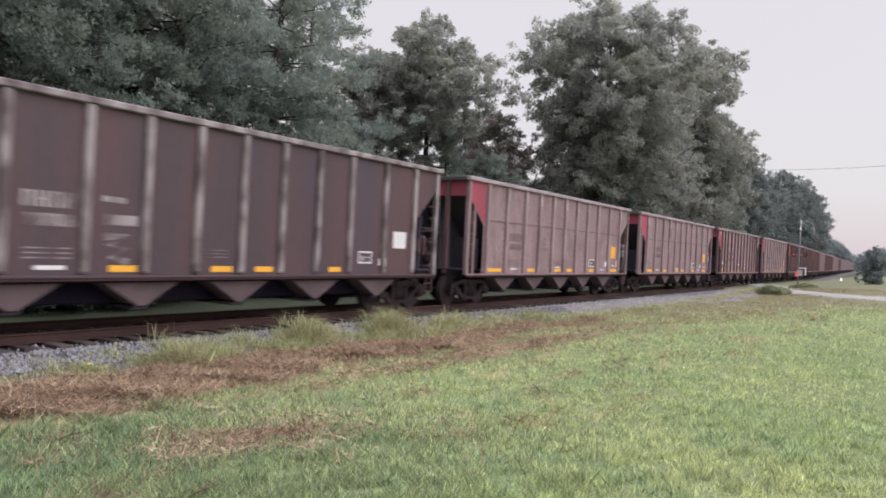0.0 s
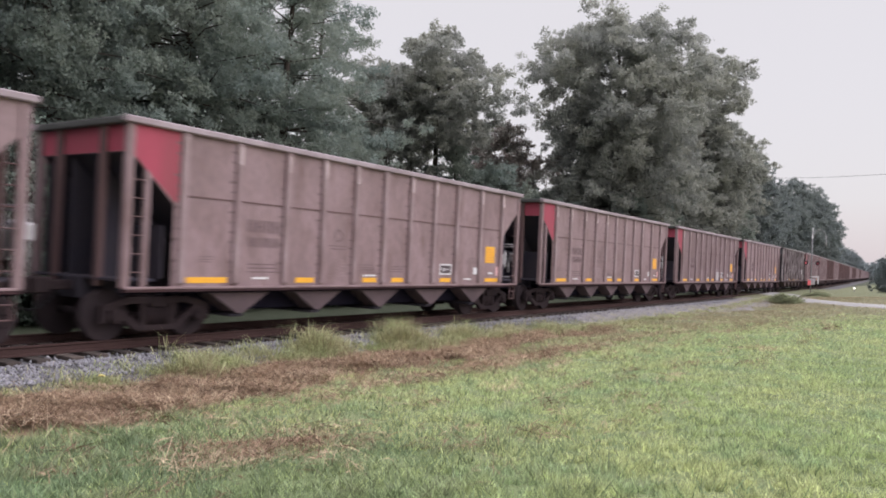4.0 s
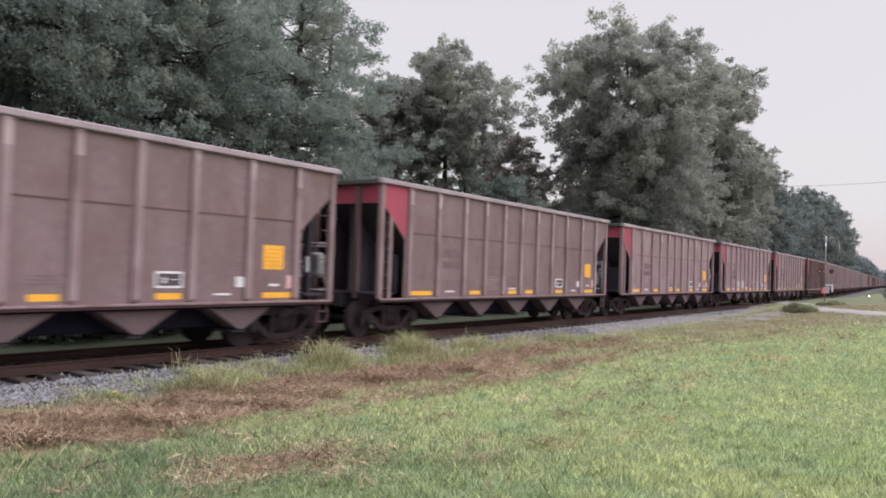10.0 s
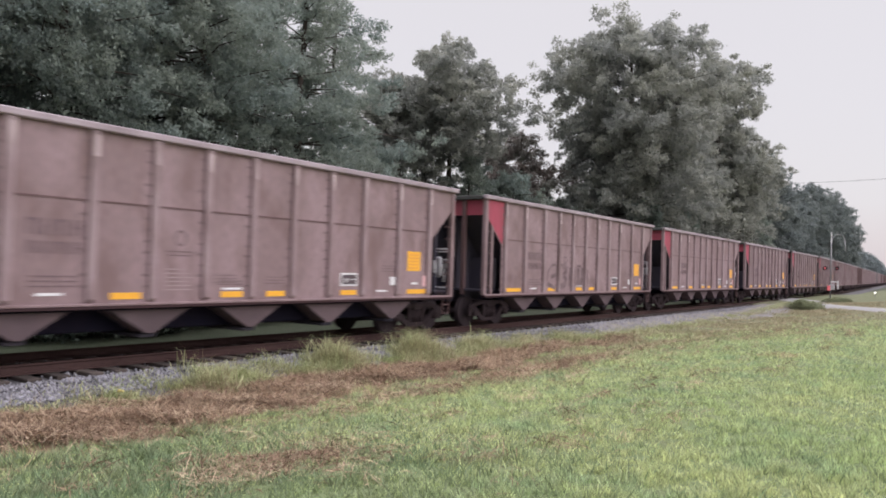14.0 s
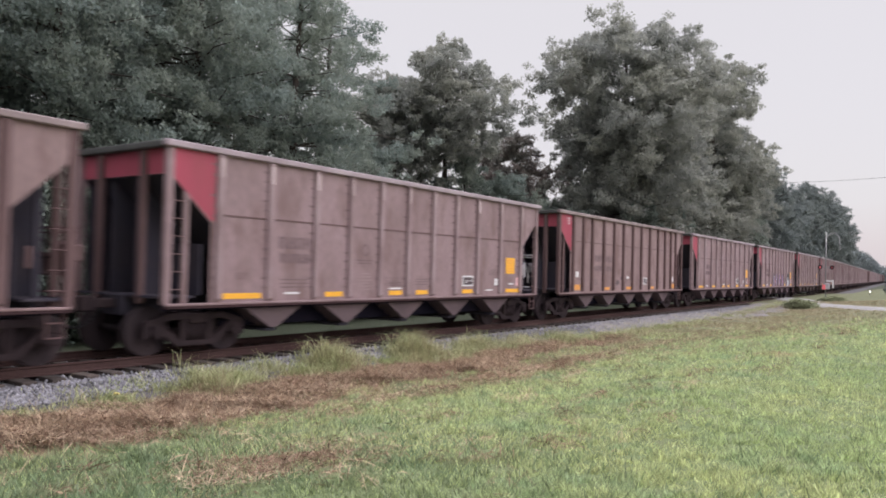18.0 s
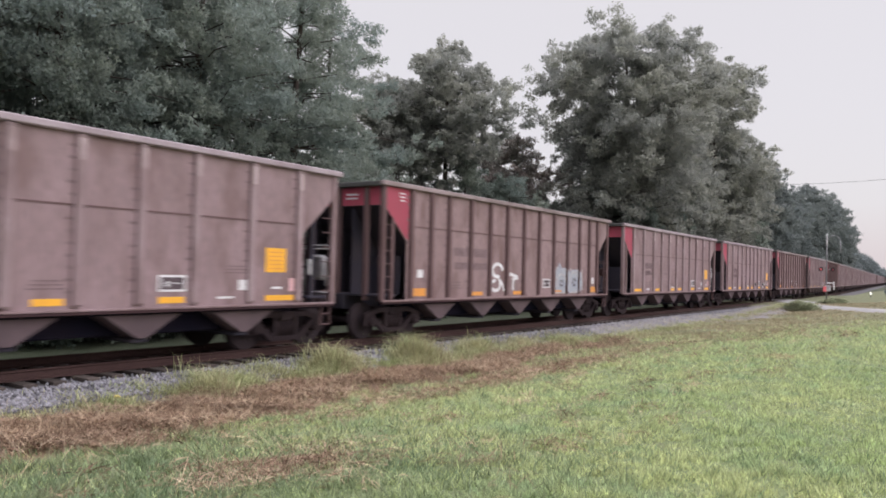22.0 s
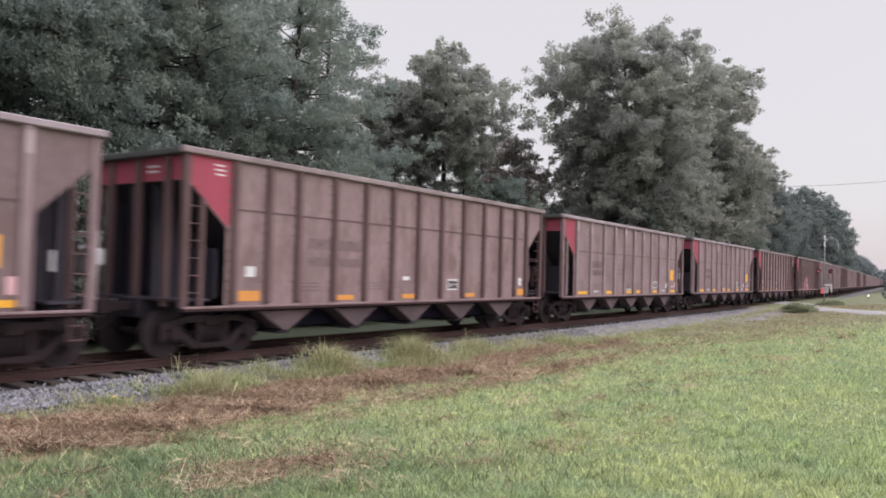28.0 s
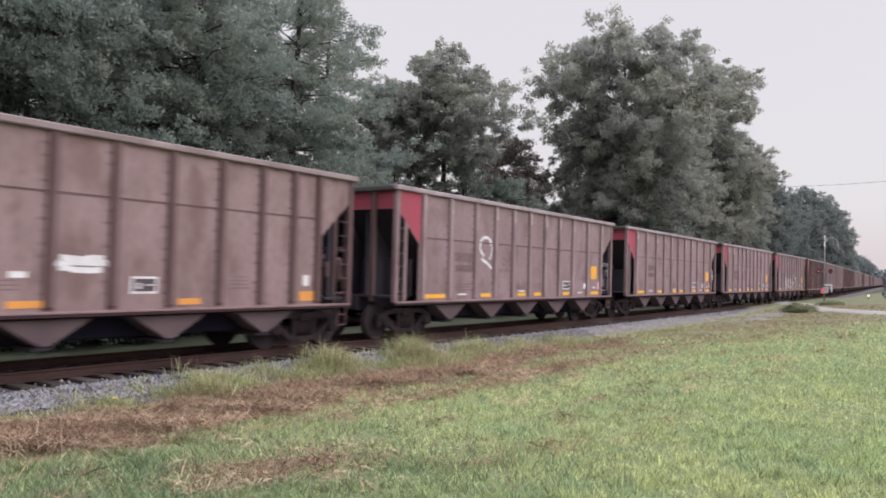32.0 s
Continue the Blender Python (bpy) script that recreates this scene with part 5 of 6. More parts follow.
TREE_LABELS = {"pine_tree": "tall grey-green pine tree with clumped needles", "broadleaf_tree": "large dark green broadleaf tree in full leaf",
               "small_tree": "small tree with thin reddish green leaves", "shrub": "leafy green shrub", "far_tree": "far tree beside the railway line, tinted for haze"}
WIDE = ((0.10, 2.6), (0.3, 4.0), (0.55, 4.4), (0.8, 3.2), (1.0, 0.9))
KINDS = {
    "oak_one": ("broadleaf_tree", 11, 18.5, WIDE, 110000, 0.058, LEAF_OAK, 20, 0.85, 0.55, 0.22, 0.2),
    "oak_two": ("broadleaf_tree", 12, 17.0, ((0.08, 2.4), (0.35, 3.6), (0.6, 3.8), (0.85, 2.4), (1.0, 0.8)), 95000, 0.058, LEAF_OAK, 18, 0.82, 0.55, 0.22, 0.2),
    "oak_three": ("broadleaf_tree", 13, 19.0, ((0.10, 1.8), (0.3, 3.0), (0.55, 3.7), (0.8, 3.3), (1.0, 1.2)), 95000, 0.058, LEAF_OAK, 20, 0.85, 0.58, 0.24, 0.2),
    "great_pine": ("pine_tree", 21, 23.4, ((0.10, 5.2), (0.35, 5.4), (0.50, 5.6), (0.62, 6.8), (0.74, 7.7), (0.84, 6.8), (0.92, 5.0), (0.97, 3.6), (1.0, 2.4)), 230000, 0.092, LEAF_PINE, 24, 0.98, 0.33, 0.09, 0.35),
    "lobed_pine": ("pine_tree", 22, 23.2, ((0.10, 4.4), (0.45, 5.0), (0.60, 4.6), (0.68, 2.8), (0.78, 4.4), (0.90, 4.6), (0.97, 2.8), (1.0, 1.2)), 140000, 0.092, LEAF_PINE, 22, 0.88, 0.40, 0.14, 0.35),
    "round_pine": ("pine_tree", 23, 19.0, ((0.10, 4.2), (0.40, 4.8), (0.65, 4.9), (0.85, 3.9), (0.95, 2.2), (1.0, 1.0)), 130000, 0.092, LEAF_PINE, 20, 0.88, 0.38, 0.14, 0.35),
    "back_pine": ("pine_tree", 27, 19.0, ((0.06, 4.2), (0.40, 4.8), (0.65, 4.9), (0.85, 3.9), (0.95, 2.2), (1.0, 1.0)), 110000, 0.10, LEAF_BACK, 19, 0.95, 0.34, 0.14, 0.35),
    "oak_thin": ("broadleaf_tree", 14, 18.5, ((0.10, 2.2), (0.3, 3.4), (0.55, 4.0), (0.8, 3.2), (1.0, 1.2)), 62000, 0.058, LEAF_OAK, 19, 0.75, 0.70, 0.26, 0.2),
    "mid_pine": ("pine_tree", 24, 19.6, ((0.53, 3.2), (0.60, 5.0), (0.68, 5.6), (0.78, 4.6), (0.88, 3.2), (0.96, 2.2), (1.0, 1.2)), 90000, 0.080, LEAF_PINE, 13, 0.82, 0.58, 0.2, 0.25),
    "thin_pine": ("pine_tree", 25, 17.0, ((0.42, 1.2), (0.6, 2.2), (0.8, 2.7), (0.93, 2.0), (1.0, 1.0)), 34000, 0.076, LEAF_PINE, 11, 0.7, 0.45, 0.2),
    "small_tree": ("small_tree", 31, 13.8, ((0.15, 3.0), (0.5, 3.6), (0.75, 2.8), (1.0, 1.2)), 70000, 0.070, LEAF_DRY, 14, 0.75, 0.4, 0.2),
    "low_tree": ("broadleaf_tree", 32, 9.5, ((0.05, 2.8), (0.4, 3.2), (0.75, 2.2), (1.0, 0.8)), 80000, 0.070, LEAF_OAK, 12, 0.75, 0.25, 0.18),
    "shrub": ("shrub", 41, 5.0, ((0.04, 2.0), (0.4, 2.4), (0.8, 1.6), (1.0, 0.6)), 24000, 0.064, LEAF_SHRUB, 9, 0.6, 0.1, 0.2),
    "bush": ("bush", 42, 5.0, ((0.04, 2.0), (0.4, 2.4), (0.8, 1.6), (1.0, 0.6)), 16000, 0.10, LEAF_BUSH, 9, 0.6, 0.1, 0.2),
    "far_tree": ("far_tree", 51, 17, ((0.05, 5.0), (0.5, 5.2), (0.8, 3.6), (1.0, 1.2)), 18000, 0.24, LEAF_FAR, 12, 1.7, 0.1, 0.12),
}

# the close wood on the far side of the track
for key, az, y, turn, sc in (
        ("oak_one", 68, 25.5, 0, 1.0), ("oak_two", 62.5, 24.5, 40, 1.0), ("oak_three", 57.5, 26.5, 80, 1.0), ("oak_one", 53.5, 25.0, 150, 0.95),
        ("oak_thin", 49.6, 26.5, 210, 1.02), ("oak_thin", 46.6, 25.5, 20, 1.0), ("oak_thin", 43.9, 27.5, 100, 0.98), ("oak_three", 74, 26, 200, 1.0), ("oak_one", 82, 26, 120, 1.0)):
    plant(key, *at_azimuth(az, y), turn, sc)
for key, az, y, turn, sc in (("oak_one", 64.5, 32.5, 70, 0.95), ("oak_three", 59.5, 33.5, 10, 0.95), ("oak_two", 70, 33, 250, 1.0)):
    plant(key, *at_azimuth(az, y), turn, sc)
for key, az, y, turn, sc in (
        ("mid_pine", 34.9, 30, 10, 1.0), ("thin_pine", 38.7, 32, 130, 0.98), ("thin_pine", 36.7, 31, 40, 0.74), ("small_tree", 29.3, 30, 60, 1.05), ("small_tree", 31.2, 33, 160, 1.0),
        ("thin_pine", 40.4, 34, 200, 0.95), ("oak_two", 41.6, 31, 20, 0.66), ("low_tree", 39.2, 29, 50, 0.62), ("low_tree", 36.2, 31, 90, 0.58), ("low_tree", 33.2, 29, 150, 1.10), ("low_tree", 35.0, 28, 190, 0.72), ("low_tree", 30.0, 27, 280, 1.0),
        ("low_tree", 31.0, 29, 10, 0.95), ("low_tree", 28.4, 29, 250, 0.98), ("low_tree", 26.4, 27, 310, 0.85), ("small_tree", 26.8, 30, 220, 0.56)):
    plant(key, *at_azimuth(az, y), turn, sc)
# the great pines and the row that recedes along the line
for key, az, y, turn, sc in (
        ("great_pine", 20.9, 22, 0, 1.0), ("lobed_pine", 15.1, 20.5, 100, 1.06), ("round_pine", 18.4, 22.5, 60, 1.12), ("round_pine", 22.6, 24.0, 160, 0.80), ("round_pine", 14.0, 22, 200, 1.05),
        ("round_pine", 16.6, 23.5, 280, 1.0), ("back_pine", 12.5, 23, 250, 1.02), ("back_pine", 11.3, 24, 20, 0.93), ("back_pine", 10.1, 24, 310, 0.80),
        ("back_pine", 9.2, 24.5, 150, 0.92), ("back_pine", 8.5, 25, 10, 1.2), ("back_pine", 7.9, 25.5, 60, 1.18), ("back_pine", 7.4, 26.5, 160, 1.15), ("back_pine", 7.0, 28, 100, 0.98),
        ("low_tree", 24.6, 24, 70, 0.75), ("low_tree", 20.0, 20.5, 170, 0.85), ("low_tree", 17.2, 20.5, 20, 0.95), ("low_tree", 13.3, 20.5, 250, 1.1)):
    plant(key, *at_azimuth(az, y), turn, sc)
# undergrowth along the edge of the wood
rng_bush = random.Random(8)
for i in range(40):
    x = 2 + i * 2.3 + rng_bush.uniform(-0.6, 0.6)
    plant("shrub", x, 21.5 + rng_bush.uniform(-1.2, 2.0) + 0.02 * x, rng_bush.uniform(0, 360), rng_bush.uniform(0.7, 1.15), "leafy green undergrowth at the edge of the wood", "shrub", "undergrowth along the wood")
for az, y, sc in ((6.6, 29, 0.80), (6.35, 32, 0.88), (6.0, 35, 0.88), (5.75, 37, 0.90), (5.5, 40, 0.95), (5.3, 43, 1.0), (5.1, 45, 1.0), (4.95, 47, 0.95), (4.8, 50, 0.85), (4.6, 54, 0.70), (4.45, 58, 0.6)):
    plant("far_tree", *at_azimuth(az, y), az * 77, sc, "", "tree", "far trees along the line")
plant("far_tree", 88, 4.7, 30, 0.24, "small bushy tree on the rough grass by the road", "tree", "roadside bushes")
for x, y, turn, wide, tall in ((52.6, 8.5, 80, 0.34, 0.16), (53.4, 8.8, 20, 0.32, 0.14), (54.0, 8.2, 150, 0.28, 0.12), (65.0, 8.4, 10, 0.34, 0.10), (67.0, 8.2, 140, 0.34, 0.11)):
    bush = plant("bush", x, y, turn, wide, "low green bush beside the track", "bush", "roadside bushes")
    bush.scale = (wide, wide, tall)


def far_wood():
    """A low distant tree line, one piece, for the horizon."""
    rng = np.random.default_rng(4)
    cs, rs = [], []
    for x0, y0, x1, y1, n, h in ((420, 10, 700, 95, 60, 13), (700, 95, 900, -300, 90, 16), (-60, 60, 140, 75, 90, 8), (900, -300, 300, -700, 60, 15)):
        for i in range(n):
            u = i / n
            r = rng.uniform(0.6, 1.0) * h * 0.45
            cs.append((x0 + (x1 - x0) * u + rng.normal() * 4, y0 + (y1 - y0) * u + rng.normal() * 4, h * 0.45 * rng.uniform(0.7, 1.3)))
            rs.append(r)
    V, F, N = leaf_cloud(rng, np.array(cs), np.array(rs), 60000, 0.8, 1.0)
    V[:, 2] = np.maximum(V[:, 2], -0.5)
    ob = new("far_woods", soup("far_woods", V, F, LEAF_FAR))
    tagged(ob, "distant woods on the horizon, tinted for haze", "woods", kind="stuff")


far_wood()


# ---------------------------------------------------------------- level crossing
def build_crossing():
    pts = [(84, 40), (78, 25), (70.5, 13.4), (66, 10.4), (60.5, 8.2), (55.5, 5.6), (52.0, 3.4), (49, 0), (46, -40)]
    bm = fresh()
    prev = None
    for i, (x, y) in enumerate(pts):
        d = (Vector(pts[min(i + 1, len(pts) - 1)]) - Vector(pts[max(i - 1, 0)])).normalized()
        n = Vector((-d.y, d.x)) * 1.7
        z = float(ground_z(x, y)) + 0.03
        if i == 2:
            z = -0.012
        row = [bm.verts.new((x + n.x, y + n.y, z)), bm.verts.new((x - n.x, y - n.y, z)), bm.verts.new((x + n.x * 1.5, y + n.y * 1.5, z - 0.3)), bm.verts.new((x - n.x * 1.5, y - n.y * 1.5, z - 0.3))]
        if prev:
            for a, b in ((0, 1), (1, 3), (3, 2), (2, 0)):
                bm.faces.new((prev[a], prev[b], row[b], row[a]))
        prev = row
    bmesh.ops.recalc_face_normals(bm, faces=bm.faces[:])
    road = mesh_object("road", bm, ROAD_MAT)
    tagged(road, "narrow grey asphalt road over the level crossing", "road", kind="structure")


build_crossing()


def build_signal(x, y):
    z0 = float(ground_z(x, y))
    sig = new("crossing_signal")
    sig.location = (x, y, z0)
    sig.rotation_euler = (0, 0, radians(20))
    bm = fresh()
    rod(bm, (0, 0, 0), (0, 0, 5.75), 0.05, 12)
    rod(bm, (0, 0, 0), (0, 0, 0.25), 0.16, 12, 0.10)
    part("mast", bm, MAST, sig, "galvanised steel mast")
    bm = fresh()
    for a in (45, -45):
        m = Matrix.Rotation(radians(a), 4, "X")
        bmesh.ops.create_cube(bm, size=1.0, matrix=Matrix.Translation((-0.09, 0, 5.35)) @ Matrix.Rotation(radians(72), 4, "Z") @ m @ Matrix.Diagonal((0.02, 0.20, 1.2, 1)))
    part("crossbuck", bm, WHITE, sig, "white crossbuck boards")
    bm = fresh()
    rod(bm, (0, -0.62, 2.80), (0, 0.62, 2.80), 0.03, 8)
    part("lamp_arm", bm, MAST, sig)
    for s in (-1, 1):
        bm = fresh()
        rod(bm, (-0.06, s * 0.46, 2.80), (-0.03, s * 0.46, 2.80), 0.17, 20)
        rod(bm, (0.0, s * 0.46, 2.80), (0.20, s * 0.46, 2.80), 0.16, 16, 0.10)
        for k in range(7):
            a0, a1 = radians(15 + 150 * k / 7), radians(15 + 150 * (k + 1) / 7)
            rod(bm, (-0.18, s * 0.46 + 0.17 * math.cos(a0), 2.80 + 0.17 * math.sin(a0)), (-0.18, s * 0.46 + 0.17 * math.cos(a1), 2.80 + 0.17 * math.sin(a1)), 0.02, 6)
        lamp = part("flashing_lamp", bm, BLACK, sig, "round black lamp with hood")
        bm = fresh()
        rod(bm, (-0.09, s * 0.46, 2.80), (-0.065, s * 0.46, 2.80), 0.085, 18)
        part("lens", bm, RED_LAMP if s > 0 else RED_END, lamp, "lit red lens" if s > 0 else "unlit red lens")
    bm = fresh()
    box(bm, (-0.16, -0.30, 0.95), (0.16, 0.10, 1.45), 0.03)
    gate = part("gate_box", bm, PALE_TANK, sig, "pale grey gate mechanism box")
    bm = fresh()
    box(bm, (-0.05, -0.62, 1.05), (0.05, -0.52, 1.75), 0.02)
    box(bm, (-0.04, -0.55, 1.60), (0.04, 0.05, 1.70), 0.02)
    part("gate_counterweight", bm, WHITE, gate, "white gate counterweight arm")
    # glowing plate added for the lamps' red light on the gate box
    bm = fresh()
    box(bm, (-0.28, 0.06, 0.92), (-0.23, 0.30, 1.34), 0.01)
    part("warning_plate", bm, RED_LAMP, sig, "small glowing plate for the red light on the gate box")
    bm = fresh()
    for k in range(8):
        a0, a1 = radians(180 - 22 * k), radians(158 - 22 * k)
        rod(bm, (0, -0.55 - 0.5 * math.cos(a0), 5.15 + 0.55 * math.sin(a0)), (0, -0.55 - 0.5 * math.cos(a1), 5.15 + 0.55 * math.sin(a1)), 0.028, 8)
    rod(bm, (0, -1.05, 5.2), (0, -1.1, 4.3), 0.035, 8)
    part("bracket", bm, PALE_TANK, sig, "pale curved bracket")
    tagged(sig, "railway crossing signal mast with red lamps beside the road", "crossing signal")


build_signal(70.5, 9.35)


def build_marker(x, y):
    z = float(ground_z(x, y))
    marker = new("track_marker")
    marker.location = (x, y, z)
    bm = fresh()
    rod(bm, (0, 0, 0), (0, 0, 0.35), 0.05, 10)
    part("post", bm, MAST, marker)
    bm = fresh()
    box(bm, (-0.11, -0.12, 0.33), (0.11, 0.12, 0.55), 0.03)
    part("box", bm, WHITE, marker, "small white box")
    bm = fresh()
    rod(bm, (-0.125, 0, 0.44), (-0.105, 0, 0.44), 0.08, 14)
    part("lens", bm, WHITE_LAMP, marker, "glowing white lens")
    tagged(marker, "small white lit box on a short post beside the track", "track marker")


build_marker(99.5, 8.55)


def build_wire():
    cu = bpy.data.curves.new("overhead_wire", "CURVE")
    cu.dimensions, cu.bevel_depth, cu.bevel_resolution = "3D", 0.02, 1
    sp = cu.splines.new("POLY")
    sp.points.add(20)
    for i in range(21):
        u = i / 20
        sp.points[i].co = (108 - 10 * u, 21 - 20 * u, 14.5 - 0.7 * u - 0.25 * 4 * u * (1 - u), 1)
    ob = new("overhead_wire", cu)
    cu.materials.append(CABLE)
    tagged(ob, "thin dark overhead wire against the pale sky", "wire")


build_wire()


# ---------------------------------------------------------------- grass, weeds and straw
def surface_z(x, y):
    """The ground, or the slope of the ballast where that is higher."""
    off = y - TRACK_Y - bend_offset(np.asarray(x, float))
    slope = np.where(np.abs(off) < 1.75, -0.24, -0.24 - (np.abs(off) - 1.75) * 0.317)
    return np.maximum(ground_z(x, y), np.where(np.abs(off) < 2.95, slope, -9.0))


def blades(rng, x, y, h, w, lean, two=False):
    n = len(x)
    z = surface_z(x, y) - 0.01
    a = rng.uniform(0, math.tau, n)
    t = rng.uniform(0, math.tau, n)
    side = np.stack([np.cos(a), np.sin(a), np.zeros(n)], 1) * (w / 2)[:, None]
    base = np.stack([x, y, z], 1)
    bend = np.stack([np.cos(t), np.sin(t), np.zeros(n)], 1) * (lean * h)[:, None]
    up = np.zeros((n, 3))
    up[:, 2] = h
    if two:
        mid = base + bend * 0.3 + up * 0.6
        tip = base + bend + up * (1 - 0.25 * lean)[:, None]
        V = np.stack([base - side, base + side, mid + side * 0.7, mid - side * 0.7, tip], 1).reshape(-1, 3)
        k = np.arange(n)[:, None] * 5
        F = np.concatenate([k + np.array([0, 1, 2]), k + np.array([0, 2, 3]), k + np.array([3, 2, 4])])
    else:
        tip = base + bend + up
        V = np.stack([base - side, base + side, tip], 1).reshape(-1, 3)
        F = np.arange(n * 3).reshape(-1, 3)
    return V, F


def lumps(x, y, s, k=0.0):
    """Soft patches between 0 and 1."""
    v = np.sin(x * s + 1.7 * np.sin(y * s * 0.8 + k)) + np.sin(y * s * 1.3 + 1.1 * np.sin(x * s * 1.1 + 2 * k)) + np.sin((x + y) * s * 2.1 + k)
    return 0.5 + v / 6


def band_edge(x, k):
    """Uneven edges of the straw strip."""
    return 0.35 * np.sin(x * 0.7 + k) + 0.2 * np.sin(x * 1.9 + 2 * k) + 0.12 * np.sin(x * 4.3 + k)


def build_grass():
    rng = np.random.default_rng(3)
    # lawn, thinner with distance
    tufts, each = 52000, 12
    d = np.repeat(3.2 * (48 / 3.2) ** rng.uniform(0, 1, tufts), each)
    az = np.repeat(radians(0.5) + rng.uniform(0, 1, tufts) * radians(71.5), each)
    tall = np.repeat(rng.uniform(0.4, 1.6, tufts), each)
    n = tufts * each
    x, y = d * np.cos(az) + rng.normal(size=n) * (0.020 + 0.0028 * d), d * np.sin(az) + rng.normal(size=n) * (0.020 + 0.0028 * d)
    d, az = np.hypot(x, y), np.arctan2(y, x)
    lo = 8.75 + band_edge(x, 0.4)
    keep = (y < lo) | ((y < lo + 0.5) & (rng.random(n) < 0.3)) | ((x > 16) & (y < 10.2) & (rng.random(n) < 0.6))
    keep &= rng.random(n) < 1 - 0.85 * smooth(38, 50, x + 1.6 * y)
    def shown(dist, angle):
        return smooth(3.2, 5.0, dist) * smooth(radians(0.5), radians(3.5), angle) * smooth(radians(72), radians(66.5), angle)
    keep &= rng.random(n) < shown(d, az)
    keep &= rng.random(n) < np.clip(-0.25 + 2.2 * lumps(x, y, 6.5, 1.3) + smooth(9, 18, d), 0.12, 1)
    x, y, d, tall = x[keep], y[keep], d[keep], tall[keep]
    thick = (0.7 + 0.6 * lumps(x, y, 0.8)) * (0.45 + 1.1 * lumps(x, y, 6.5, 1.3))
    h = (0.025 + 0.050 * rng.random(len(x))) * thick * tall * (1 + d * 0.008)
    w = (0.006 + 0.007 * rng.random(len(x))) * (0.8 + d * 0.07)
    lean = rng.uniform(0.2, 1.2, len(x))
    dull = rng.random(len(x)) < (0.05 + 0.68 * smooth(9.5, 4, x) * smooth(1.5, 5.0, y)) * (0.45 + 0.8 * lumps(x, y, 1.5, 0.6))
    for name, mat, pick, label in (("lawn_grass", BLADE, ~dull, "short mown green lawn grass"), ("coarse_grass", BLADE_DULL, dull, "dull coarse grass in the mown lawn")):
        V, F = blades(rng, x[pick], y[pick], h[pick] * (1.0 if mat is BLADE else 1.25), w[pick] * (1.0 if mat is BLADE else 1.3), lean[pick])
        tagged(new(name, soup(name, V, F, mat)), label, "grass", kind="stuff")
    # the rest of the lawn, around and behind
    m = 200000
    d2, az2 = 0.08 * (34 / 0.08) ** rng.uniform(0, 1, m), rng.uniform(0, math.tau, m)
    x2, y2 = d2 * np.cos(az2), d2 * np.sin(az2)
    keep = (y2 < 8.7) & (rng.random(m) > shown(d2, az2))
    x2, y2, d2 = x2[keep], y2[keep], d2[keep]
    V, F = blades(rng, x2, y2, 0.035 + 0.05 * rng.random(len(x2)), (0.012 + 0.012 * rng.random(len(x2))) * (0.6 + d2 * 0.2), rng.uniform(0.2, 0.9, len(x2)))
    tagged(new("wide_lawn_grass", soup("wide_lawn_grass", V, F, BLADE)), "short mown green lawn grass", "grass", kind="stuff")
    # weeds between the straw and the ballast: low leafy ones, with a few taller tufts
    def tufts_at(px):
        return np.exp(-((px - 8.4) / 0.28) ** 2) + 1.1 * np.exp(-((px - 11.85) / 0.55) ** 2) + 1.25 * np.exp(-((px - 14.9) / 0.8) ** 2) + 0.5 * np.exp(-((px - 10.6) / 0.4) ** 2) + 0.6 * np.exp(-((px - 18.2) / 1.0) ** 2) + 0.5 * np.exp(-((px - 22.0) / 1.4) ** 2)

    n = 150000
    x = 4 + 56 * rng.random(n) ** 1.5
    y = 10.80 + rng.normal(size=n) * 0.30 + 0.08 * smooth(7.0, 9.5, x) - 0.45 * smooth(16, 26, x)
    clump = lumps(x, y, 2.2, 2.0)
    keep = rng.random(n) < np.clip((clump - 0.22) * 3.2, 0.10, 1) * (0.35 + 0.65 * smooth(6.0, 7.5, x)) * (1 - 0.75 * smooth(20, 30, x))
    x, y, clump = x[keep], y[keep], clump[keep]
    h = (0.05 + 0.20 * rng.random(len(x)) ** 1.8) * (0.6 + 0.4 * smooth(6.5, 8.5, x)) * (0.5 + 0.9 * clump) * (1 + 1.5 * tufts_at(x))
    V, F = blades(rng, x, y, h, 0.007 + 0.013 * rng.random(len(x)), rng.uniform(0.4, 1.5, len(x)), True)
    tagged(new("weeds", soup("weeds", V, F, WEED)), "green weeds in tufts beside the ballast", "weeds", kind="stuff")
    n = 26000
    x = 5 + 40 * rng.random(n) ** 1.4
    y = 10.65 + rng.normal(size=n) * 0.32
    keep = (rng.random(n) < 0.12 + 0.75 * tufts_at(x)) & (lumps(x, y, 2.2, 2.0) + 0.2 * rng.normal(size=n) > 0.42)
    x, y = x[keep], y[keep]
    h = (0.12 + 0.40 * rng.random(len(x)) ** 1.6) * (0.6 + 1.1 * tufts_at(x))
    V, F = blades(rng, x, y, h, 0.004 + 0.006 * rng.random(len(x)), rng.uniform(0.1, 0.9, len(x)), True)
    tagged(new("seed_stalks", soup("seed_stalks", V, F, SEED)), "dry pale seed stalks among the weeds", "weeds", kind="stuff")
    # pale rough grass on the verge towards the crossing
    n = 110000
    x = 17 + 48 * rng.random(n) ** 1.1
    y = 10.5 - 1.5 * np.abs(rng.normal(size=n)) * (1 + 2.2 * smooth(20, 45, x))
    keep = (lumps(x, y, 0.9, 3.0) + 0.2 * rng.normal(size=n) > 0.42) & (y > 1.0)
    x, y = x[keep], y[keep]
    h = (0.03 + 0.09 * rng.random(len(x)) ** 2) * (1 + 0.6 * lumps(x, y, 1.4, 1.0))
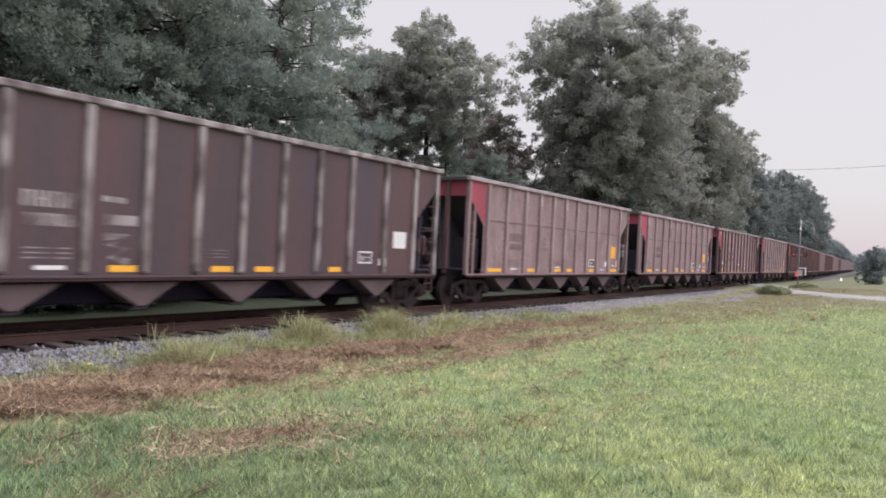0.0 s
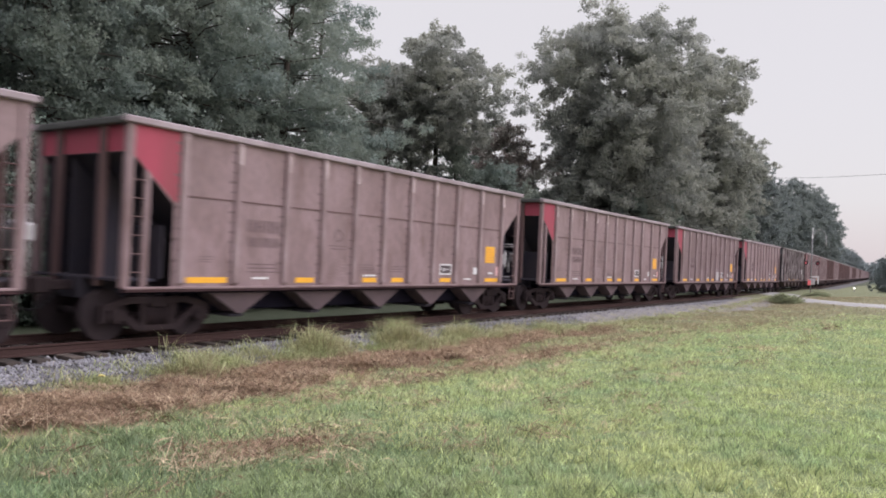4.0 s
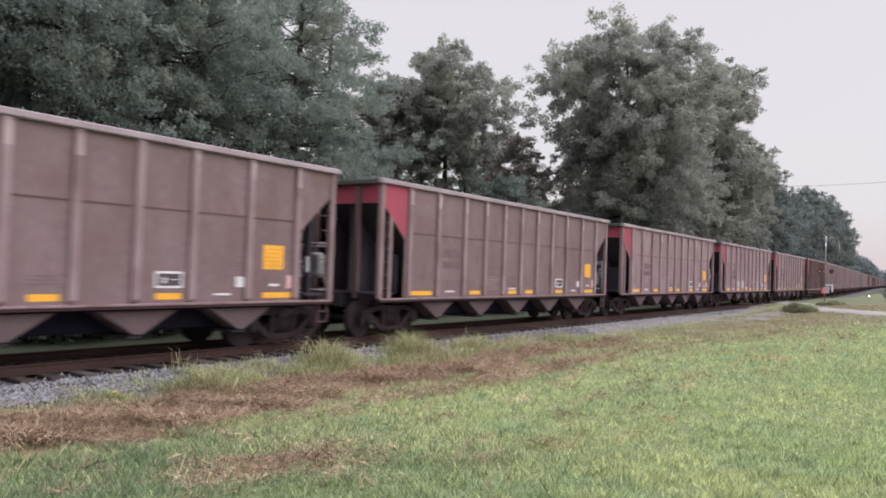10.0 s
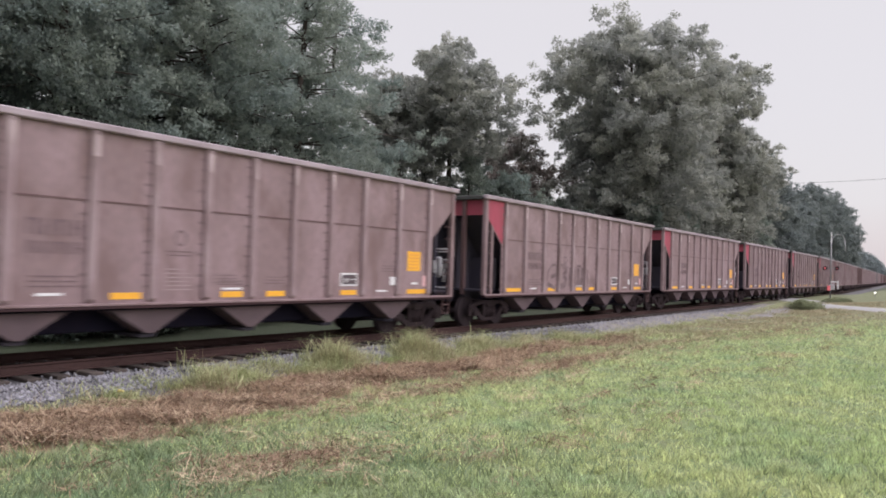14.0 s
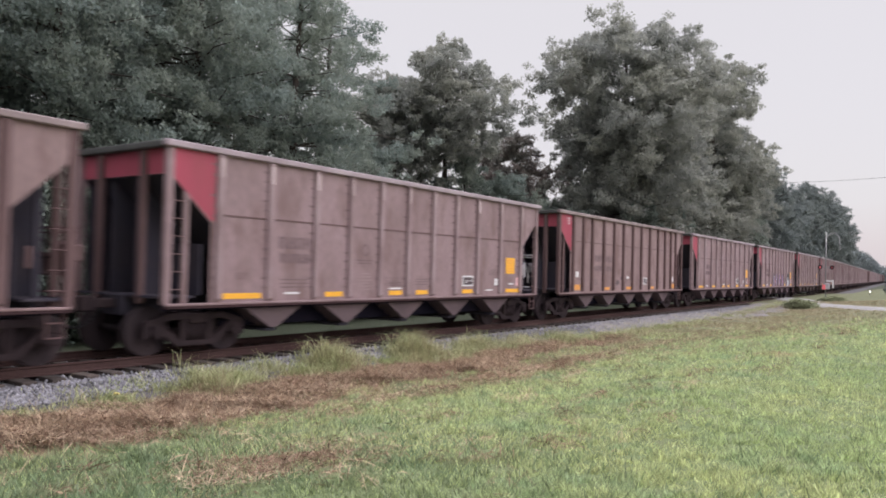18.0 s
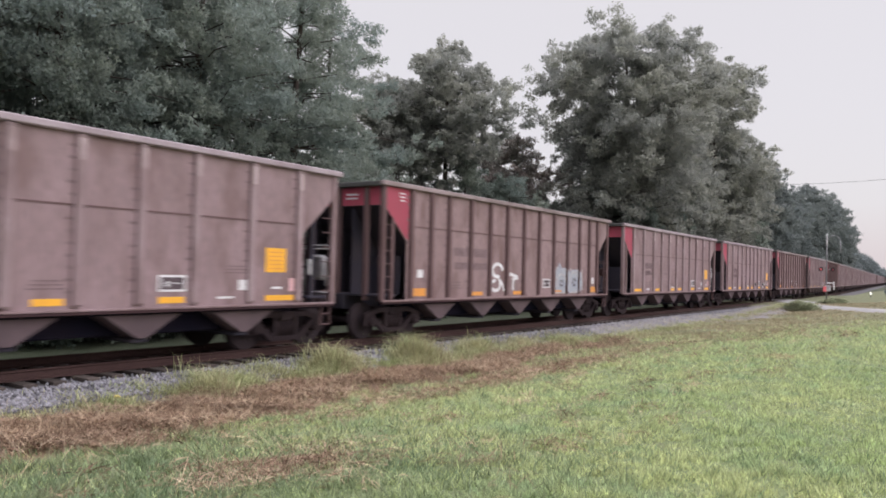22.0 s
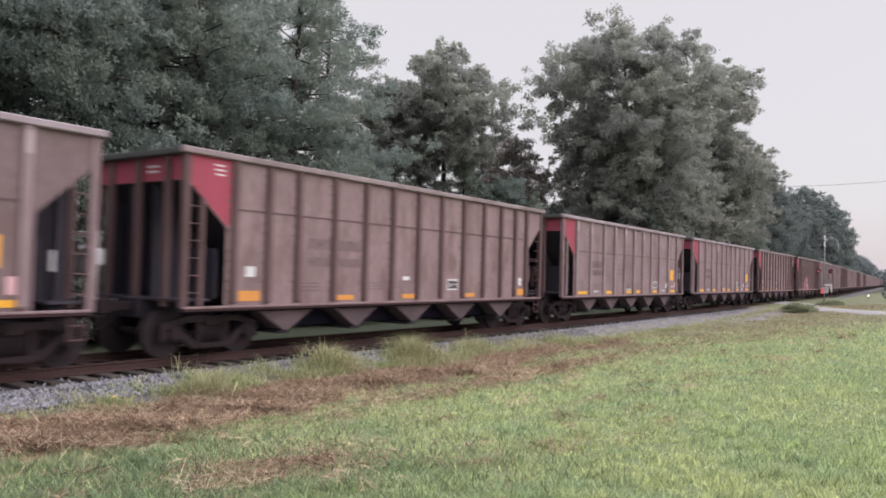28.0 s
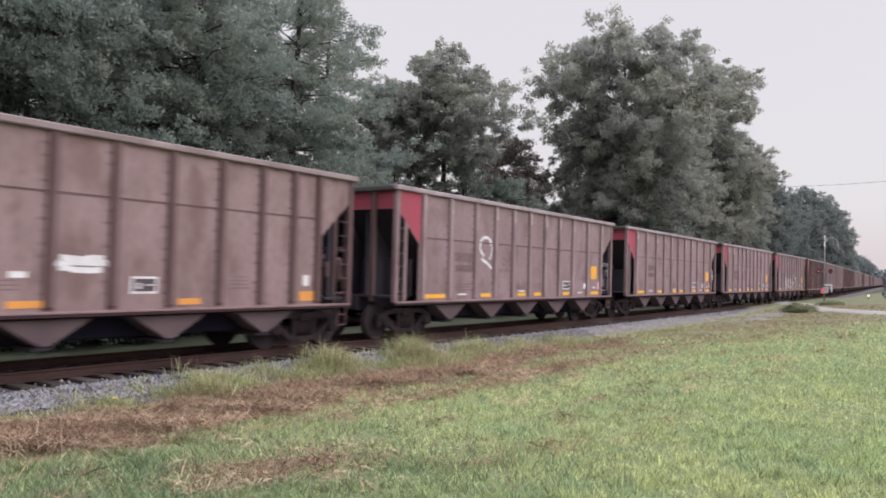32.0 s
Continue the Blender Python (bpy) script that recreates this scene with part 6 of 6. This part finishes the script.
    V, F = blades(rng, x, y, h, (0.008 + 0.010 * rng.random(len(x))) * (1 + x * 0.02), rng.uniform(0.5, 1.6, len(x)), True)
    tagged(new("rough_grass", soup("rough_grass", V, F, VERGE)), "pale rough grass on the verge towards the crossing", "grass", kind="stuff")
    # cut straw lying in a strip and in a few patches on the lawn
    for name, mat, n, seed, label in (("cut_straw", STRAW, 130000, 5, "reddish brown cut grass lying in a strip"), ("pale_straw", STRAW_PALE, 105000, 6, "pale dry cut grass lying in a strip")):
        r = np.random.default_rng(seed)
        x = 2.5 + 22 * r.random(n) ** 1.5
        y = 9.68 + 0.85 * np.clip(r.normal(size=n) * 0.62, -1.25, 1.4) * (1 - 0.45 * smooth(9, 15, x)) + 0.8 * band_edge(x, 0.4) + 0.25 * smooth(7.0, 5.0, x)
        px, py = 5.6 + r.normal(size=n) * 0.65, 5.9 + r.normal(size=n) * 0.42
        qx, qy = 14.5 + 3.6 * r.normal(size=n), 7.9 + r.normal(size=n) * 0.42
        hx, hy = 2.5 + 30 * r.random(130) ** 1.2, 9.3 - 6.3 * r.random(130) ** 1.3
        pick = r.integers(0, 130, n)
        sx, sy = hx[pick] + r.normal(size=n) * (0.13 + 0.012 * hx[pick]), hy[pick] + r.normal(size=n) * 0.10
        pick = r.random(n)
        x = np.where(pick < 0.011, px, np.where(pick < 0.055, qx, np.where(pick < 0.105, sx, x)))
        y = np.where(pick < 0.011, py, np.where(pick < 0.055, qy, np.where(pick < 0.105, sy, y)))
        keep = ((lumps(x, y, 2.6, 1.0) > 0.36) | (r.random(n) < 0.25)) & ((r.random(n) > 0.8 * smooth(12, 22, x)) | (y < 8.6))
        x, y = x[keep], y[keep]
        m = len(x)
        a = r.uniform(0, math.tau, m)
        ln, wd = 0.05 + 0.16 * r.random(m) ** 1.5, 0.003 + 0.005 * r.random(m)
        pile = 0.30 * lumps(x, y, 3.4, 0.2) * lumps(x, y, 1.6, 0.7) * r.random(m)
        z = ground_z(x, y) + 0.012 + pile
        c = np.stack([x, y, z], 1)
        u = np.stack([np.cos(a), np.sin(a), r.normal(size=m) * 0.5], 1) * ln[:, None]
        v = np.stack([-np.sin(a), np.cos(a), r.normal(size=m) * 0.6], 1) * wd[:, None]
        up = np.zeros((m, 3))
        up[:, 2] = 0.02
        V = np.stack([c - u - v, c + v * 0.3 + up, c + u, c - u * 0.1 - v + up], 1).reshape(-1, 3)
        F = np.arange(m * 4).reshape(-1, 4)
        tagged(new(name, soup(name, V, F, mat)), label, "straw", kind="stuff")


build_grass()


def build_flower(x, y):
    flower = new("wildflower")
    flower.location = (x, y, float(surface_z(x, y)) - 0.01)
    bm = fresh()
    rod(bm, (0, 0, 0), (0.02, 0.01, 0.14), 0.005, 6)
    part("stem", bm, WEED, flower)
    bm = fresh()
    for k in range(7):
        a = k * math.tau / 7
        bmesh.ops.create_uvsphere(bm, u_segments=8, v_segments=5, radius=0.022, matrix=Matrix.Translation((0.02 + 0.03 * math.cos(a), 0.01 + 0.03 * math.sin(a), 0.155 + 0.008 * (k % 3))) @ Matrix.Diagonal((1, 1, 0.6, 1)))
    part("bloom", bm, YELLOW_PETAL, flower, "small yellow bloom")
    tagged(flower, "small yellow wildflower among the straw", "flower")


build_flower(6.75, 10.9)


def build_stones():
    """Loose crushed stone on the shoulder of the ballast."""
    rng = np.random.default_rng(9)
    n = 30000
    s = 1.0 + 70 * rng.random(n) ** 1.7
    off = -rng.uniform(0.0, 1.45, n) - 1.35
    off = np.where(rng.random(n) < 0.12, rng.uniform(-1.3, 1.6, n), off)
    off = np.where((off < -2.2) & (s < 17), off * 0.6 - 0.55, off)
    x, y = s, TRACK_Y + bend_offset(s) + off
    z = np.where(off < -1.75, -0.24 - (-1.75 - off) * 0.317, -0.24)
    size = rng.uniform(0.02, 0.055, n)
    base = np.array([(1, 0, 0), (0, 1, 0), (-1, 0, 0), (0, -1, 0), (0.2, 0.1, 0.8), (-0.1, -0.2, -0.7)])
    V = base[None] * size[:, None, None] * rng.uniform(0.6, 1.35, (n, 6, 1))
    a = rng.uniform(0, math.tau, n)
    ca, sa = np.cos(a)[:, None], np.sin(a)[:, None]
    V = np.stack([V[..., 0] * ca - V[..., 1] * sa, V[..., 0] * sa + V[..., 1] * ca, V[..., 2]], -1)
    V = V + np.stack([x, y, z + size * 0.3], 1)[:, None]
    tri = np.array([(0, 1, 4), (1, 2, 4), (2, 3, 4), (3, 0, 4), (1, 0, 5), (2, 1, 5), (3, 2, 5), (0, 3, 5)])
    F = (np.arange(n)[:, None, None] * 6 + tri[None]).reshape(-1, 3)
    tagged(new("ballast_stones", soup("ballast_stones", V.reshape(-1, 3), F, STONE)), "loose grey crushed stones beside the rails", "stones", kind="stuff")


build_stones()


def build_ties():
    rng = random.Random(2)
    bm = fresh()
    box(bm, (-0.115, -1.3, -0.18), (0.115, 1.3, 0.0), 0.012)
    first = None
    for i in range(150):
        s = -4 + 0.5 * i
        x, y, a = track_at(s)
        m = pose(x + rng.uniform(-0.02, 0.02), y + rng.uniform(-0.04, 0.04), -0.172, 0, 0, math.degrees(a) + rng.uniform(-1, 1))
        if first is None:
            first = mesh_object("tie", bm, TIE_WOOD, ballast)
            first.matrix_basis = m
        else:
            twin("tie", first, ballast, m)
    bm = fresh()
    for i in range(300):
        x, y, a = track_at(71 + 0.5 * i)
        box(bm, (x - 0.11, y - 1.3, -0.35), (x + 0.11, y + 1.3, -0.172))
    far = mesh_object("far_ties", bm, TIE_WOOD, ballast)
    far["kind"] = "stuff"


build_ties()


# ---------------------------------------------------------------- what moves
def motions():
    """The train runs on; every wheelset turns with it."""
    spin = []
    for f in range(0, 961):
        t = f / 30
        spin.append((t, math.degrees((run(t) - run(0)) / 0.457)))
    done = None
    for n, car in CARS.items():
        walk(car, [(t, car_pose(n, t)) for t in range(0, 33)])
        for o in car.children_recursive:
            if not o.name.startswith("wheelset"):
                continue
            key = round(o.matrix_basis.translation.x, 2)
            if done is None:
                done = {}
            if key not in done:
                walk(o, [(t, pose(key, 0, 0.457, 0, a, 0)) for t, a in spin])
                done[key] = o.animation_data
            else:
                o.rotation_mode = "QUATERNION"
                o.animation_data_create()
                o.animation_data.action = done[key].action
                o.animation_data.action_slot = done[key].action_slot


motions()
